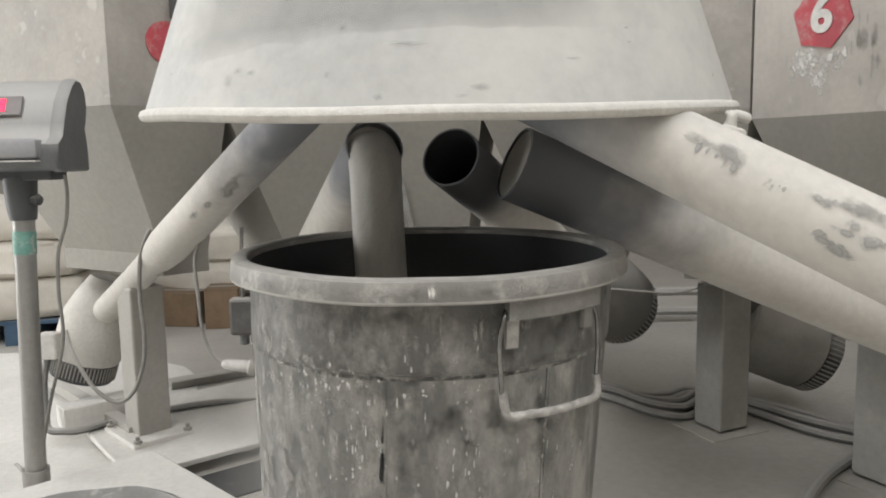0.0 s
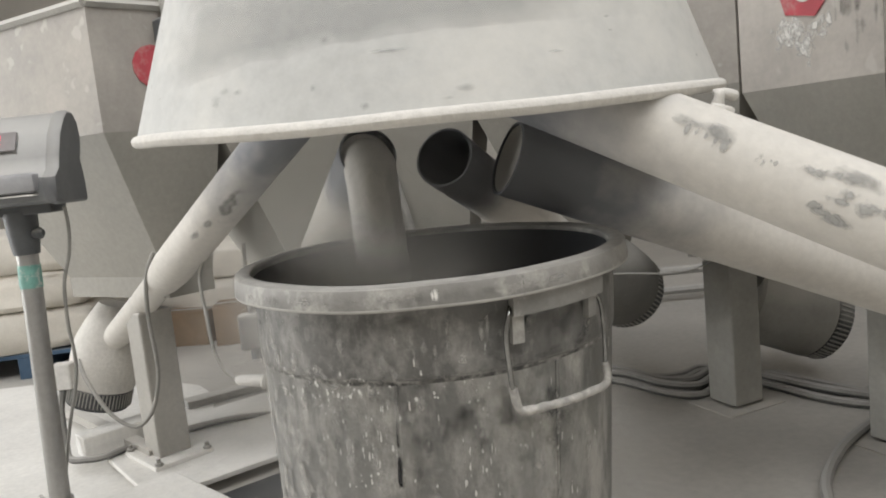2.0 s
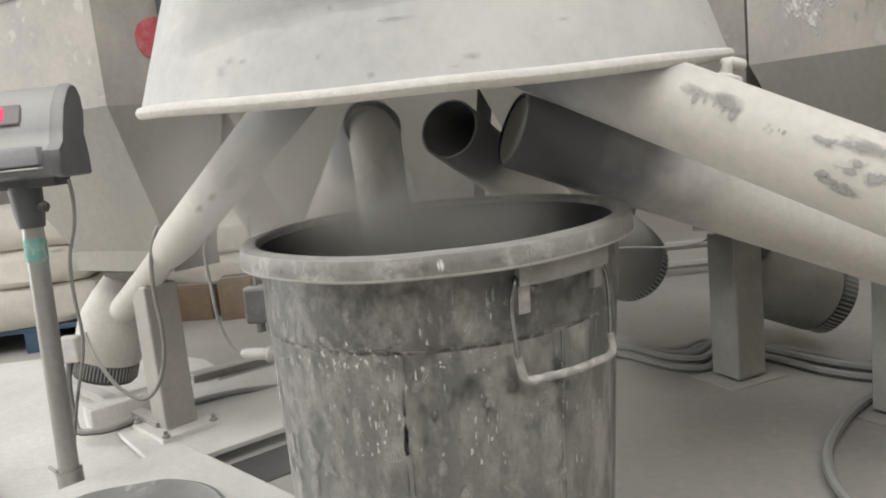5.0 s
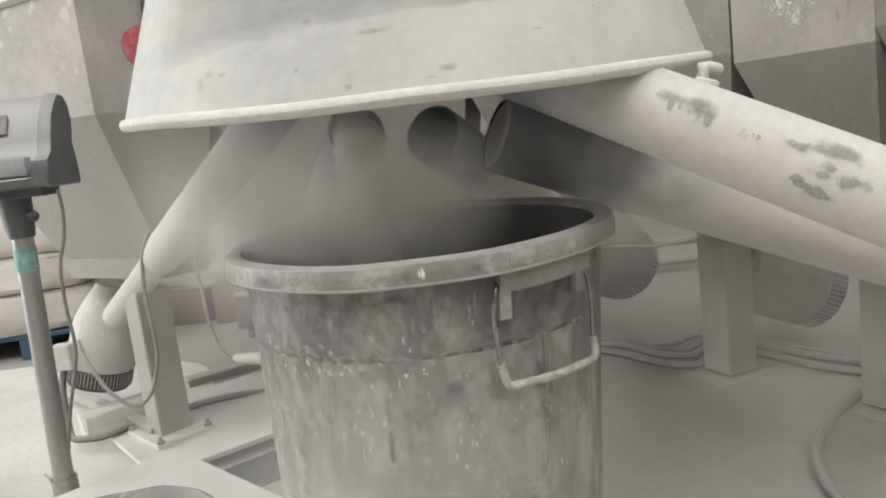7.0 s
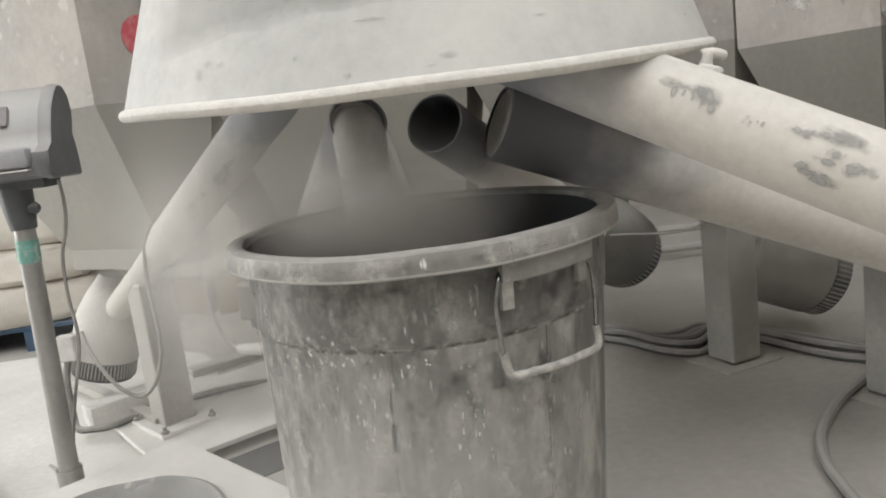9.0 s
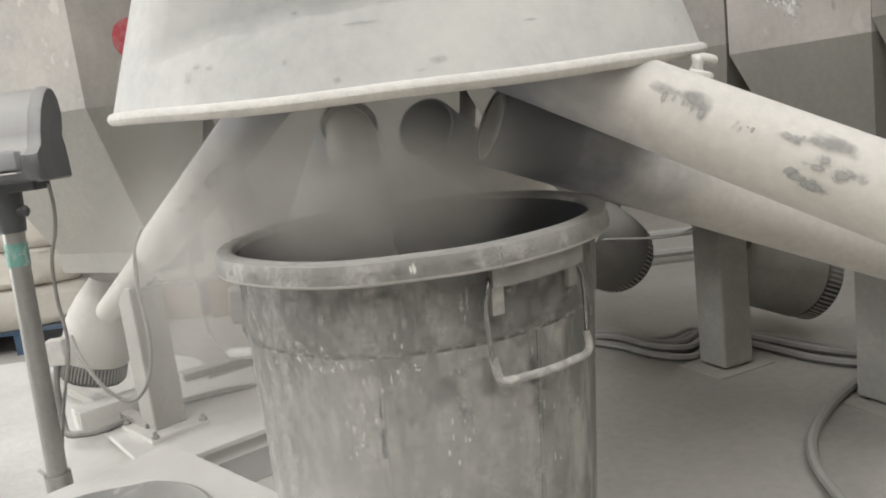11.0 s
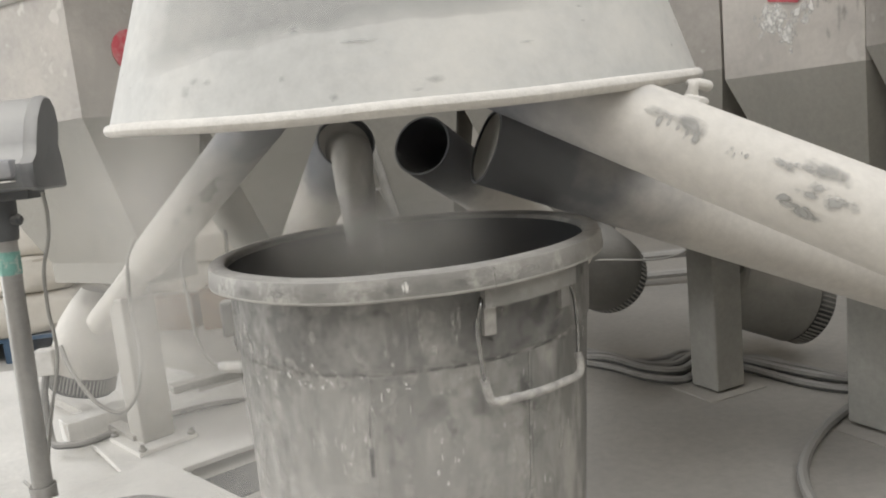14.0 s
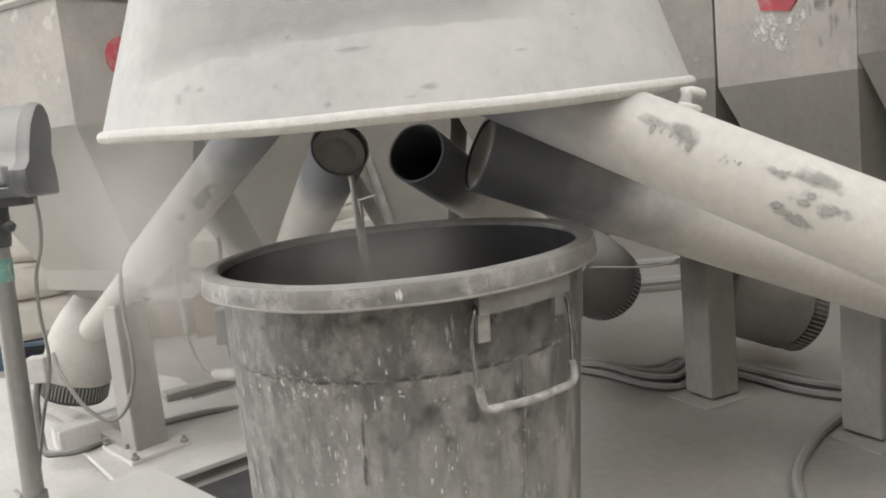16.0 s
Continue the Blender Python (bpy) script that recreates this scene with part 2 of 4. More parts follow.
def stain_mat(name, colour, rough=0.85, hard=0.25, scale=60.0, cover=1.0):
    """Powder or bare patches with a broken edge."""
    m = bpy.data.materials.new(name)
    m.use_nodes = True
    N, L = m.node_tree.nodes, m.node_tree.links
    b = N["Principled BSDF"]
    b.inputs["Roughness"].default_value = rough
    co, nz, at, ad, mr = N.new("ShaderNodeTexCoord"), N.new("ShaderNodeTexNoise"), N.new("ShaderNodeAttribute"), N.new("ShaderNodeMath"), N.new("ShaderNodeMapRange")
    at.attribute_name = "thick"
    nz.inputs["Scale"].default_value, nz.inputs["Detail"].default_value = scale, 5.0
    L.new(co.outputs["Object"], nz.inputs["Vector"])
    ad.operation = "MULTIPLY_ADD"
    L.new(nz.outputs["Fac"], ad.inputs[0])
    ad.inputs[1].default_value = 1.8
    L.new(at.outputs["Fac"], ad.inputs[2])
    mr.inputs["From Min"].default_value, mr.inputs["From Max"].default_value = 1.06, 1.06 + hard
    mr.inputs["To Max"].default_value = cover
    L.new(ad.outputs[0], mr.inputs[0])
    L.new(mr.outputs[0], b.inputs["Alpha"])
    rp = N.new("ShaderNodeValToRGB")
    rp.color_ramp.elements[0].color = (*(c * 0.82 for c in colour), 1)
    rp.color_ramp.elements[1].color = (*colour, 1)
    L.new(nz.outputs["Fac"], rp.inputs[0])
    L.new(rp.outputs[0], b.inputs["Base Color"])
    return m


M["s_crack"] = stain_mat("black_split", (0.02, 0.02, 0.02), hard=0.3, scale=70, cover=0.95)
M["s_white"] = stain_mat("white_splash", (0.78, 0.76, 0.72), hard=0.3)
M["s_splash"] = stain_mat("white_smear", (0.8, 0.78, 0.74), hard=0.5, scale=45, cover=0.95)
M["s_thin"] = stain_mat("thin_powder", (0.36, 0.362, 0.352), hard=0.6, scale=6, cover=0.3)
M["s_fleck"] = stain_mat("powder_fleck_soft", (0.62, 0.605, 0.57), hard=0.3, scale=120)
M["s_smear"] = stain_mat("pale_smear", (0.47, 0.455, 0.425), hard=0.7, scale=50, cover=0.75)
M["s_smudge"] = stain_mat("dark_smudge", (0.07, 0.068, 0.062), hard=1.0, scale=30, cover=0.37)
M["s_wiped"] = stain_mat("wiped_powder_soft", (0.4, 0.395, 0.375), hard=0.35, scale=45, cover=0.85)
M["s_rubbed"] = stain_mat("thinly_rubbed_powder", (0.38, 0.373, 0.352), hard=0.5, scale=22, cover=0.8)
M["s_grime"] = stain_mat("hopper_grime", (0.2, 0.185, 0.165), hard=0.8, scale=20, cover=0.7)
M["s_hood"] = stain_mat("bare_hood_soft", (0.43, 0.43, 0.415), hard=0.7, scale=11, cover=0.8)


def frame_of(p, d):
    """A pose at p whose z axis runs along d."""
    return Matrix.Translation(p) @ Vector(d).to_track_quat("Z", "Y").to_matrix().to_4x4()


def unit(az):
    return Matrix.Translation(HUB) @ Matrix.Rotation(radians(az), 4, "Z")


# ---- the hall ----
tagged(part("floor", box(-6, 6, -6, 8, -0.2, 0), M["floor"]), "concrete floor under a layer of pale powder", "floor", kind="structure")
for nm, b in (("wall_north", (-6.2, 6.2, 8, 8.2, 0, 5)), ("wall_south", (-6.2, 6.2, -6.2, -6, 0, 5)), ("wall_east", (6, 6.2, -6, 8, 0, 5))):
    tagged(part(nm, box(*b), M["wall"]), "plain plastered factory wall", "wall", kind="structure")
w = box(-6.2, -6, -6, -0.5, 0, 5)
box(-6.2, -6, 2.9, 8, 0, 5, bm=w)
box(-6.2, -6, -0.5, 2.9, 3.2, 5, bm=w)
tagged(part("wall_west", w, M["wall"]), "plastered factory wall with an open gate", "wall", kind="structure")
c = box(-6.2, 6.2, -6.2, -4.3, 5, 5.15)
for b in ((-6.2, 6.2, 2.7, 8.2), (-6.2, -2.8, -4.3, 2.7), (-0.4, 1.5, -4.3, 2.7), (3.3, 6.2, -4.3, 2.7)):
    box(*b, 5, 5.15, bm=c)
tagged(part("ceiling", c, M["wall"]), "assumed shed roof with skylight strips, out of view", "ceiling", kind="structure")


# powder swept and trodden thick on the open side, also painting light from the left
pw = [[(-2.6 + 1.9 * k * math.cos(a) * (1 + 0.25 * noise.noise((math.cos(a) * 2, math.sin(a) * 2, 1))), 0.9 + 1.5 * k * math.sin(a) * (1 + 0.25 * noise.noise((math.cos(a) * 2, math.sin(a) * 2, 4))), 0.003 * (1 - k ** 6))
       for a in (2 * math.pi * i / 48 for i in range(48))] for k in (1.0, 0.95, 0.6, 0.2)]
tagged(part("lit_powder_layer", rings(pw, cap=(False, True)), M["lit_powder_floor"], smooth=True), "thick pale powder on the floor, light from the left in its colour", "powder", kind="stuff")


# ---- hoppers in a ring ----
def hopper(az, sign, label, zk=0.965, side=0.1852, foot=-0.03, zl=0.46, skin="hopper"):
    top = thing("hopper", label, "hopper", unit(az), group="hoppers in the ring")
    h0, h1, zt = 0.1852, 0.3, 1.32
    x0, x1 = 1.0, 1.62
    t = 0.0005
    upper = [[(x0, -h0, z), (x0, side, z), (x1, h1, z), (x1, -h1, z)] for z in (zk, zt)]
    bm = rings(upper)
    part("bin_wall", bm, M[skin], top)
    brim = [(x0, -h0), (x0, side), (x1, h1), (x1, -h1)]
    spout = [(1.10, -0.13), (1.10, foot), (1.46, 0.036), (1.46, -0.196)]
    q = (zk - zl) / (zk - 0.46)
    spout = [(a[0] + (b[0] - a[0]) * q, a[1] + (b[1] - a[1]) * q) for a, b in zip(brim, spout)]
    lower = [[(*c, zk - t) for c in brim], [(*c, zl) for c in spout], [(*c, zl - 0.06) for c in spout]]
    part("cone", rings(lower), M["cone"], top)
    rim = bmesh.new()
    for a, b in (((x0, -h0), (x0, side)), ((x0, side), (x1, h1)), ((x1, h1), (x1, -h1)), ((x1, -h1), (x0, -h0))):
        along([(*a, zt), (*b, zt)], 0.013, 6, bm=rim)
    part("top_rim", rim, M["motor"], top)
    if sign == "-":
        lv = part("level_switch", box(x0 - 0.045, x0 - 0.001, -0.085, -0.03, 1.225, 1.285, 0.006), M["dark_plastic"], top, "small dark level switch")
        part("probe", along([(x0 - 0.025, -0.06, 1.285), (x0 - 0.025, -0.06, 1.345)], 0.012, 10), M["motor"], lv, smooth=True)
    if sign:
        sy, sz, sr = (-0.005, 1.158, 0.078) if sign == "6" else (-0.018, 1.165, 0.056)
        sides = 6 if sign == "6" else 14
        hexa = [[(x, sy + sr * math.cos(a), sz + sr * math.sin(a)) for a in (radians(12 + 360 / sides * k) for k in range(sides))] for x in (x0 - 0.004, x0 - 0.001)]
        s = part("number_sign", rings(hexa, cap=(True, True)), M["red"], top, "red number sign")
        if sign != "-":
            cu = bpy.data.curves.new("digit", "FONT")
            cu.body, cu.size, cu.extrude, cu.offset, cu.align_x, cu.align_y = sign, 0.11, 0.001, 0.004, "CENTER", "CENTER"
            tmp = bpy.data.objects.new("digit", cu)
            me = bpy.data.meshes.new_from_object(tmp)
            bpy.data.objects.remove(tmp)
            me.materials.clear()
            me.materials.append(M["white"])
            o = new("digit", me)
            o.parent = s
            o.matrix_local = Matrix.Translation((x0 - 0.0065, sy, sz)) @ Euler((radians(90), 0, radians(-90))).to_matrix().to_4x4()
            tagged(o, "white painted digit")
            for k in range(26):
                u, v = random.gauss(0.008, 0.034), 1.078 - abs(random.gauss(0, 0.026))
                q = random.uniform(0.010, 0.024)
                stain("powder_splash", blot(lambda a, b: (x0 - 0.001 - k * 0.00005, sy + a, b), u, v, q * random.uniform(0.6, 1.3), q * random.uniform(0.8, 2.2), k, 12, 0.3), M["s_white"] if k % 3 == 0 else M["s_splash"], top)
            for k in range(22):
                u, v = random.uniform(-0.185, -0.06), random.uniform(1.0, 1.27)
                stain("grime_streak", blot(lambda a, b: (x0 - 0.0026 - k * 0.00004, a, b), u, v, random.uniform(0.004, 0.014), random.uniform(0.02, 0.075), k + 400, 12, 0.35), M["s_grime"], top)
    return top


for az, sign in ((134.7, "-"), (113.3, ""), (92, ""), (70.6, ""), (48, ""), (26.6, "6"), (5.5, "")):
    hopper(az, sign, "grimy grey steel hopper with a tapered bottom" if sign != "6" else "grimy grey steel hopper with a red number six sign",
           {"-": 1.0, "6": 0.937}.get(sign, 0.965), 0.137 if sign == "-" else 0.1852, -0.055 if sign == "-" else -0.03, {134.7: 0.6, 48: 0.56}.get(az, 0.46), "hopper_pale" if sign == "6" else "hopper")


# ---- screw conveyors ----
FIN = []


def conveyor(p, d, s0, s1, r, label, motor_d=None, motor_len=0.13, mr=0.105, bare=0.0, coat="motor", tube_coat="tube", neck=0.15, slim=None):
    p, d = Vector(p), Vector(d).normalized()
    top = thing("screw_conveyor", label, "conveyor", Matrix.Translation(p + s1 * d), group="screw conveyors round the hood")
    L = s1 - s0
    m = frame_of((0, 0, 0), d)
    zs = [-L + L * k / 30 for k in range(31)]
    tube = lathe([(r * 0.925, -L + 0.001), (r * 0.94, -L), *((r if slim is None else r + (slim[2] - r) * max(0.0, min(1.0, (z - slim[0]) / (slim[1] - slim[0]))), z) for z in zs)], 56, wob=0.0012)
    tb = part("tube", tube, M[tube_coat], top, smooth=True, m=m)
    # marks paint free of powder near the mouth, and the hood's shade on it
    worn = [max(0.0, min(1.0, 1.25 - (v.co.z + L) / bare)) if bare else 0.0 for v in tb.data.vertices]
    tb.data.attributes.new("bare", "FLOAT", "POINT").data.foreach_set("value", worn)
    # dark lining that paints the shade inside the mouth
    part("bore", lathe([(r * 0.925, -L), (r * 0.925, -L + 0.35)], 40, cap=(False, True)), M["bore"], top, "dark bore with shade in its colour", smooth=True, m=m)
    md = Vector(motor_d or d).normalized()
    mm = frame_of((0, 0, 0), md)
    k = mr / 0.105
    body = [(r * 0.9, -neck), (0.08 * k, -neck * 0.57), (0.099 * k, -0.03), (0.104 * k, 0.0), (0.104 * k, motor_len - 0.01), (0.098 * k, motor_len)]
    if neck < 0.1:
        body[:3] = [(0.094 * k, -neck * 1.15), (0.101 * k, -neck * 1.05)]
    part("gear_housing", lathe(body, 48, cap=(True, True)), M[coat], top, "dusty rounded gear housing", smooth=True, m=mm)
    z = motor_len
    cap = part("fan_cover", lathe([(0.09 * k, z), (0.098 * k, z + 0.002), (0.1 * k, z + 0.05), (0.092 * k, z + 0.062), (0.03 * k, z + 0.066)], 48, cap=(True, True)),
               M["fin"], top, "dark ribbed fan cover", smooth=True, m=mm)
    if not FIN:
        f = box(0.097, 0.1018, -0.0018, 0.0018, 0.004, 0.05)
        FIN.append(part("fin", f, M["cable"]).data)
        bpy.data.objects.remove(bpy.data.objects["fin"])
    for i in range(56):
        o = new("fin", FIN[0])
        o.parent = cap
        o.matrix_local = Matrix.Translation((0, 0, z)) @ Matrix.Rotation(2 * math.pi * i / 56, 4, "Z") @ Matrix.Diagonal((k, k, 1, 1))
    return top


LBL = "inclined steel screw conveyor tube coated in pale powder"
conv_l = conveyor((-0.459, 0.644, 0.83), (-0.647, 0.581, -0.494), -0.45, 0.97, 0.056, LBL, motor_d=(-0.3, -0.05, -0.93), motor_len=0.12, bare=0.52, coat="flange", slim=(-0.56, -0.44, 0.041))
part("terminal_box", box(-1.215, -1.155, 1.08, 1.13, 0.262, 0.342, 0.006), M["white"], conv_l, "small pale terminal box", m=Matrix.Translation(-conv_l.matrix_world.translation))
conv_a = conveyor((-0.141, 0.334, 0.824), (-0.327, 0.873, -0.4), -0.13, 0.95, 0.054, LBL, bare=0.2)
part("powder_plug", lathe([(0.0497, -1.062), (0.035, -1.053), (0.015, -1.058), (0.001, -1.054)], 32, cap=(False, True)), M["powder"], conv_a, "grey powder left in the mouth", smooth=True, m=frame_of((0, 0, 0), Vector((-0.327, 0.873, -0.4))))
conveyor((0.047, 0.17, 0.848), (0.428, 0.824, -0.38), -0.02, 1.02, 0.054, LBL, mr=0.125, bare=0.2, motor_d=(0.5, 0.72, -0.41), coat="motor_shaded")
conv_r = conveyor((0.355, -0.227, 0.837), (0.778, -0.442, -0.446), -0.35, 1.2, 0.054, LBL, bare=0.3)
# bare reaches further here to paint in the shade under the hood
conv_b = conveyor((0.245, 0.163, 0.801), (0.9, 0.2, -0.385), -0.108, 1.3, 0.066, LBL, bare=0.36)
part("powder_plug", lathe([(0.0608, -1.404), (0.045, -1.398), (0.02, -1.401), (0.001, -1.397)], 32, cap=(False, True)), M["post"], conv_b, "grey powder packed in the mouth", smooth=True, m=frame_of((0, 0, 0), Vector((0.9, 0.2, -0.385))))
conveyor((1.085, 1.3, 0.262), (0.45, 0.35, -0.82), -0.25, 0.0, 0.072, "inclined screw conveyor with a dusty grey motor", mr=0.146, motor_len=0.165, tube_coat="motor_shaded", motor_d=(0.9, 0.12, -0.38), neck=0.099)


def on_tube(p, d, r):
    """The surface of a tube: metres along it, and degrees round it from its top towards its front."""
    p, d = Vector(p), Vector(d).normalized()
    side = d.cross((0, 0, 1)).normalized()
    up = side.cross(d)

    def f(s, deg):
        a = radians(deg)
        return p + s * d + (r + 0.0017 + 0.0012 * abs(s % 0.37)) * (math.cos(a) * up + math.sin(a) * side)
    return f


TR = on_tube((0, 0, 0), (0.778, -0.442, -0.446), 0.0542)
# a rubbed patch with runs below it, two touches, and the broad print of a palm with a smear under it
for k, (a, b, da, db) in enumerate(((-0.004, 58, 0.026, 8), (0.02, 60, 0.022, 12), (-0.013, 68, 0.003, 9), (-0.002, 67, 0.003, 9), (0.01, 68, 0.004, 8), (0.022, 69, 0.004, 10), (0.034, 72, 0.006, 11),
                                    (0.076, 68, 0.006, 7), (0.081, 72, 0.003, 6), (0.088, 68, 0.002, 3), (0.094, 69, 0.002, 3),
                                    (0.136, 61, 0.018, 6), (0.156, 57, 0.022, 8), (0.18, 55, 0.026, 12), (0.205, 60, 0.026, 16), (0.178, 74, 0.016, 7), (0.2, 82, 0.018, 10), (0.172, 84, 0.012, 4),
                                    (0.148, 99, 0.007, 5), (0.158, 104, 0.009, 5), (0.17, 107, 0.010, 4), (0.183, 106, 0.010, 5))):
    stain("wiped_mark", blot(lambda u, v: TR(u - 1.2, v), a, b, da * (1.25 if k < 7 else 1.6), db * (1.25 if k < 7 else 1.5), k + 2), M["s_wiped"] if k not in (0, 1, 13, 14) else M["s_rubbed"], conv_r, "grey mark wiped into the powder")
TL = on_tube((0, 0, 0), (-0.647, 0.581, -0.494), 0.0562)
for k, (a, b, da, db) in enumerate(((-0.005, -136, 0.045, 14), (0.035, -140, 0.03, 12), (-0.05, -132, 0.03, 12), (0.17, -118, 0.02, 9), (0.1, -126, 0.018, 8))):
    stain("wiped_mark", blot(lambda u, v: TL(u - 0.97, v), a, b, da * 1.5, db * 1.5, k + 40), M["s_rubbed"], conv_l, "grey mark wiped into the powder")


# ---- support posts ----
def support_post(x, y, az, top_z, label, w=0.05, z=0.0, buried=False):
    t = thing("support_post", label, "post", Matrix.Translation((x, y, z)) @ Matrix.Rotation(radians(az), 4, "Z"), group="support posts")
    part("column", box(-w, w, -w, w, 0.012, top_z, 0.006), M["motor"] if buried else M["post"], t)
    part("base_plate", box(-0.11, 0.11, -0.09, 0.09, 0.0, 0.004 if buried else 0.014, 0.0015 if buried else 0.003), M["floor"] if buried else M["plate"], t)
    if buried:
        return t
    for sx in (-0.1, 0.1):
        for sy in (-0.075, 0.075):
            b = part("bolt", lathe([(0.012, 0.013), (0.012, 0.022), (0.006, 0.022), (0.006, 0.034)], 6, cap=(True, True)), M["motor"], t)
            b.matrix_local = Matrix.Translation((sx, sy, 0))
    return t


POST2 = "square steel post whose base plate lies under dust"
POST = "square steel post with a bolted base plate under dust"
support_post(-0.868, 1.03, 134, 0.45, POST, z=0.046)
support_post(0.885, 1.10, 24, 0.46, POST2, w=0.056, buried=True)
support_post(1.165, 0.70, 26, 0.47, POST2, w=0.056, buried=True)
support_post(1.25, -0.75, -30, 0.28, POST)

# ---- hood ----
R, ZH = 0.473, 0.935
hood = thing("conical_hood", "large pale powder-coated conical steel hood over the bucket", "hood",
             Matrix.Translation((0.02, 0.14, ZH)) @ Matrix.Rotation(radians(3.8), 4, "X"))
SL = 0.36
part("shell", lathe([(R - 0.006, 0.004), (R - SL * 0.95 - 0.004, 0.94), (0.02, 0.945), (0.02, 0.96), (R - SL * 0.95, 0.95), (R, 0.004)], 128), M["hood"], hood, smooth=True)
bead = []
for k in range(13):
    q = 2 * math.pi * k / 12
    bead.append((R - 0.001 + 0.0095 * math.cos(q), 0.001 + 0.0092 * math.sin(q)))
part("bottom_flange", lathe(bead, 200, wob=0.0018), M["flange"], hood, "powder-caked rolled flange", smooth=True)


def on_hood(deg, z):
    a = radians(deg)
    return ((R - SL * z + 0.0028) * math.cos(a), (R - SL * z + 0.0028) * math.sin(a), z)


for k, (a, b, da, db) in enumerate(((-123.6, 0.040, 2.3, 0.016), (-122.2, 0.053, 2.0, 0.012), (-119.5, 0.050, 1.3, 0.006), (-106.3, 0.045, 0.8, 0.007), (-98.4, 0.019, 0.9, 0.006), (-104.5, 0.0975, 0.7, 0.004), (-84.5, 0.028, 2.2, 0.007), (-86.9, 0.019, 1.6, 0.004),
                                    (-59.3, 0.08, 0.9, 0.002), (-59.2, 0.097, 1.0, 0.002), (-95, 0.078, 3, 0.0016), (-70, 0.06, 2, 0.0018))):
    stain("worn_patch", blot(on_hood, a, b, da * 1.25, db * 1.25, k + 60, 20), M["s_hood"], hood, "grey patch where powder has come off")
# the upper part wiped thinner, below a bowed edge
edge, faces, thin = [], [], []
for i in range(61):
    a = -150 + 130 * i / 60
    b0 = 0.046 + 0.049 * math.sin(min(1, i / 34) * math.pi / 2) + 0.006 * noise.noise((i * 0.3, 5, 1))
    for j, (e, th) in enumerate(((0, 0.05), (0.004, 0.4), (0.03, 0.9), (0.06, 0.85), (0.1, 0.45), (0.2, 0.7), (0.4, 0.8))):
        edge.append(Vector(on_hood(a, b0 + e)) * 0.999)
        thin.append(th * min(1, i / 12) * max(0.2, min(1, 1 - (i - 26) / 22)))
        if i and j:
            faces.append((i * 7 + j, i * 7 + j - 1, i * 7 - 8 + j, i * 7 - 7 + j))
stain("wiping_stroke", (edge, faces, thin), M["s_thin"], hood, "bowed stroke where the powder is wiped thin")
for k in range(34):
    a, b = random.uniform(-150, -25), random.uniform(0.03, 0.34)
    stain("powder_fleck", blot(on_hood, a, b, random.uniform(0.15, 0.5), random.uniform(0.001, 0.005), k + 90, 8), M["s_splash"], hood)

# the toggle that holds the flange, thick with powder
latch = part("latch", along(smooth_line([(0.3780, -0.3178, -0.0310), (0.3810, -0.3219, -0.0177), (0.3820, -0.3210, -0.0047)], 4), [0.010, 0.010, 0.009, 0.008, 0.007, 0.007, 0.007, 0.006, 0.003], 10), M["flange"], hood, "powder-caked toggle latch", smooth=True)
part("latch_hook", along(smooth_line([(0.3670, -0.3274, -0.0254), (0.3830, -0.3279, -0.0333), (0.4010, -0.3180, -0.0350)], 5), [0.004, 0.006, 0.007, 0.008, 0.009, 0.009, 0.008, 0.008, 0.007, 0.006, 0.003], 8), M["flange"], latch, smooth=True)
part("flange_end", along(smooth_line([(0.3770, -0.3112, -0.0074), (0.3980, -0.3115, -0.0124), (0.4100, -0.3068, -0.0177)], 5), [0.003, 0.005, 0.006] + [0.0075] * 5 + [0.008, 0.007, 0.003], 10), M["flange"], latch, smooth=True)

# ---- bucket ----
bucket = thing("bucket", "large dark grey plastic bucket streaked with pale powder", "bucket", Matrix.Translation((0, 0, -0.003)) @ Matrix.Rotation(radians(0.85), 4, "X"))
ZB, ZT = 0.004, 0.72


def sway(bm, off=0.003):
    """The old bucket stands a little askew below its rim."""
    for v in bm.verts:
        v.co.x += off - 0.035 * max(0.0, 0.69 - v.co.z)
    return bm


part("body", sway(lathe([(0.235, ZB), (0.25, ZB + 0.004), *((0.25 + 0.0205 * k / 8, ZB + 0.004 + (ZT - 0.132 - ZB) * k / 8) for k in range(1, 9)), (0.2712, ZT - 0.1255), (0.2735, ZT - 0.1215)], 128, cap=(True, False), wob=0.0012)), M["bucket"], bucket, smooth=True)
# less powder here, and the shade below the rim put into the colour
part("upper_wall", sway(lathe([(0.2732, ZT - 0.1235), (0.2738, ZT - 0.119), (0.2746, ZT - 0.075), (0.2755, ZT - 0.025)], 128, wob=0.0012)), M["bucket_upper"], bucket, "darker bare plastic band with the rim's shade in its colour", smooth=True)
# near-black colour stands for the shade deep in the bucket
part("inner_wall", sway(lathe([(0.2715, ZT - 0.01), (0.2635, ZT - 0.135), (0.236, ZB + 0.02)], 96, cap=(False, True)), 0.0), M["inside"], bucket, "inner wall with deep shade in its colour", smooth=True)
part("rim", lathe([(0.2735, ZT - 0.028), (0.296, ZT - 0.0305), (0.2998, ZT - 0.028), (0.3005, ZT - 0.025), (0.2985, ZT - 0.007), (0.2972, ZT - 0.002), (0.294, ZT), (0.281, ZT), (0.2745, ZT - 0.004), (0.2715, ZT - 0.02), (0.2735, ZT - 0.028)], 160, wob=0.0012), M["bucket_rim"], bucket, "thick scuffed rim", smooth=True)


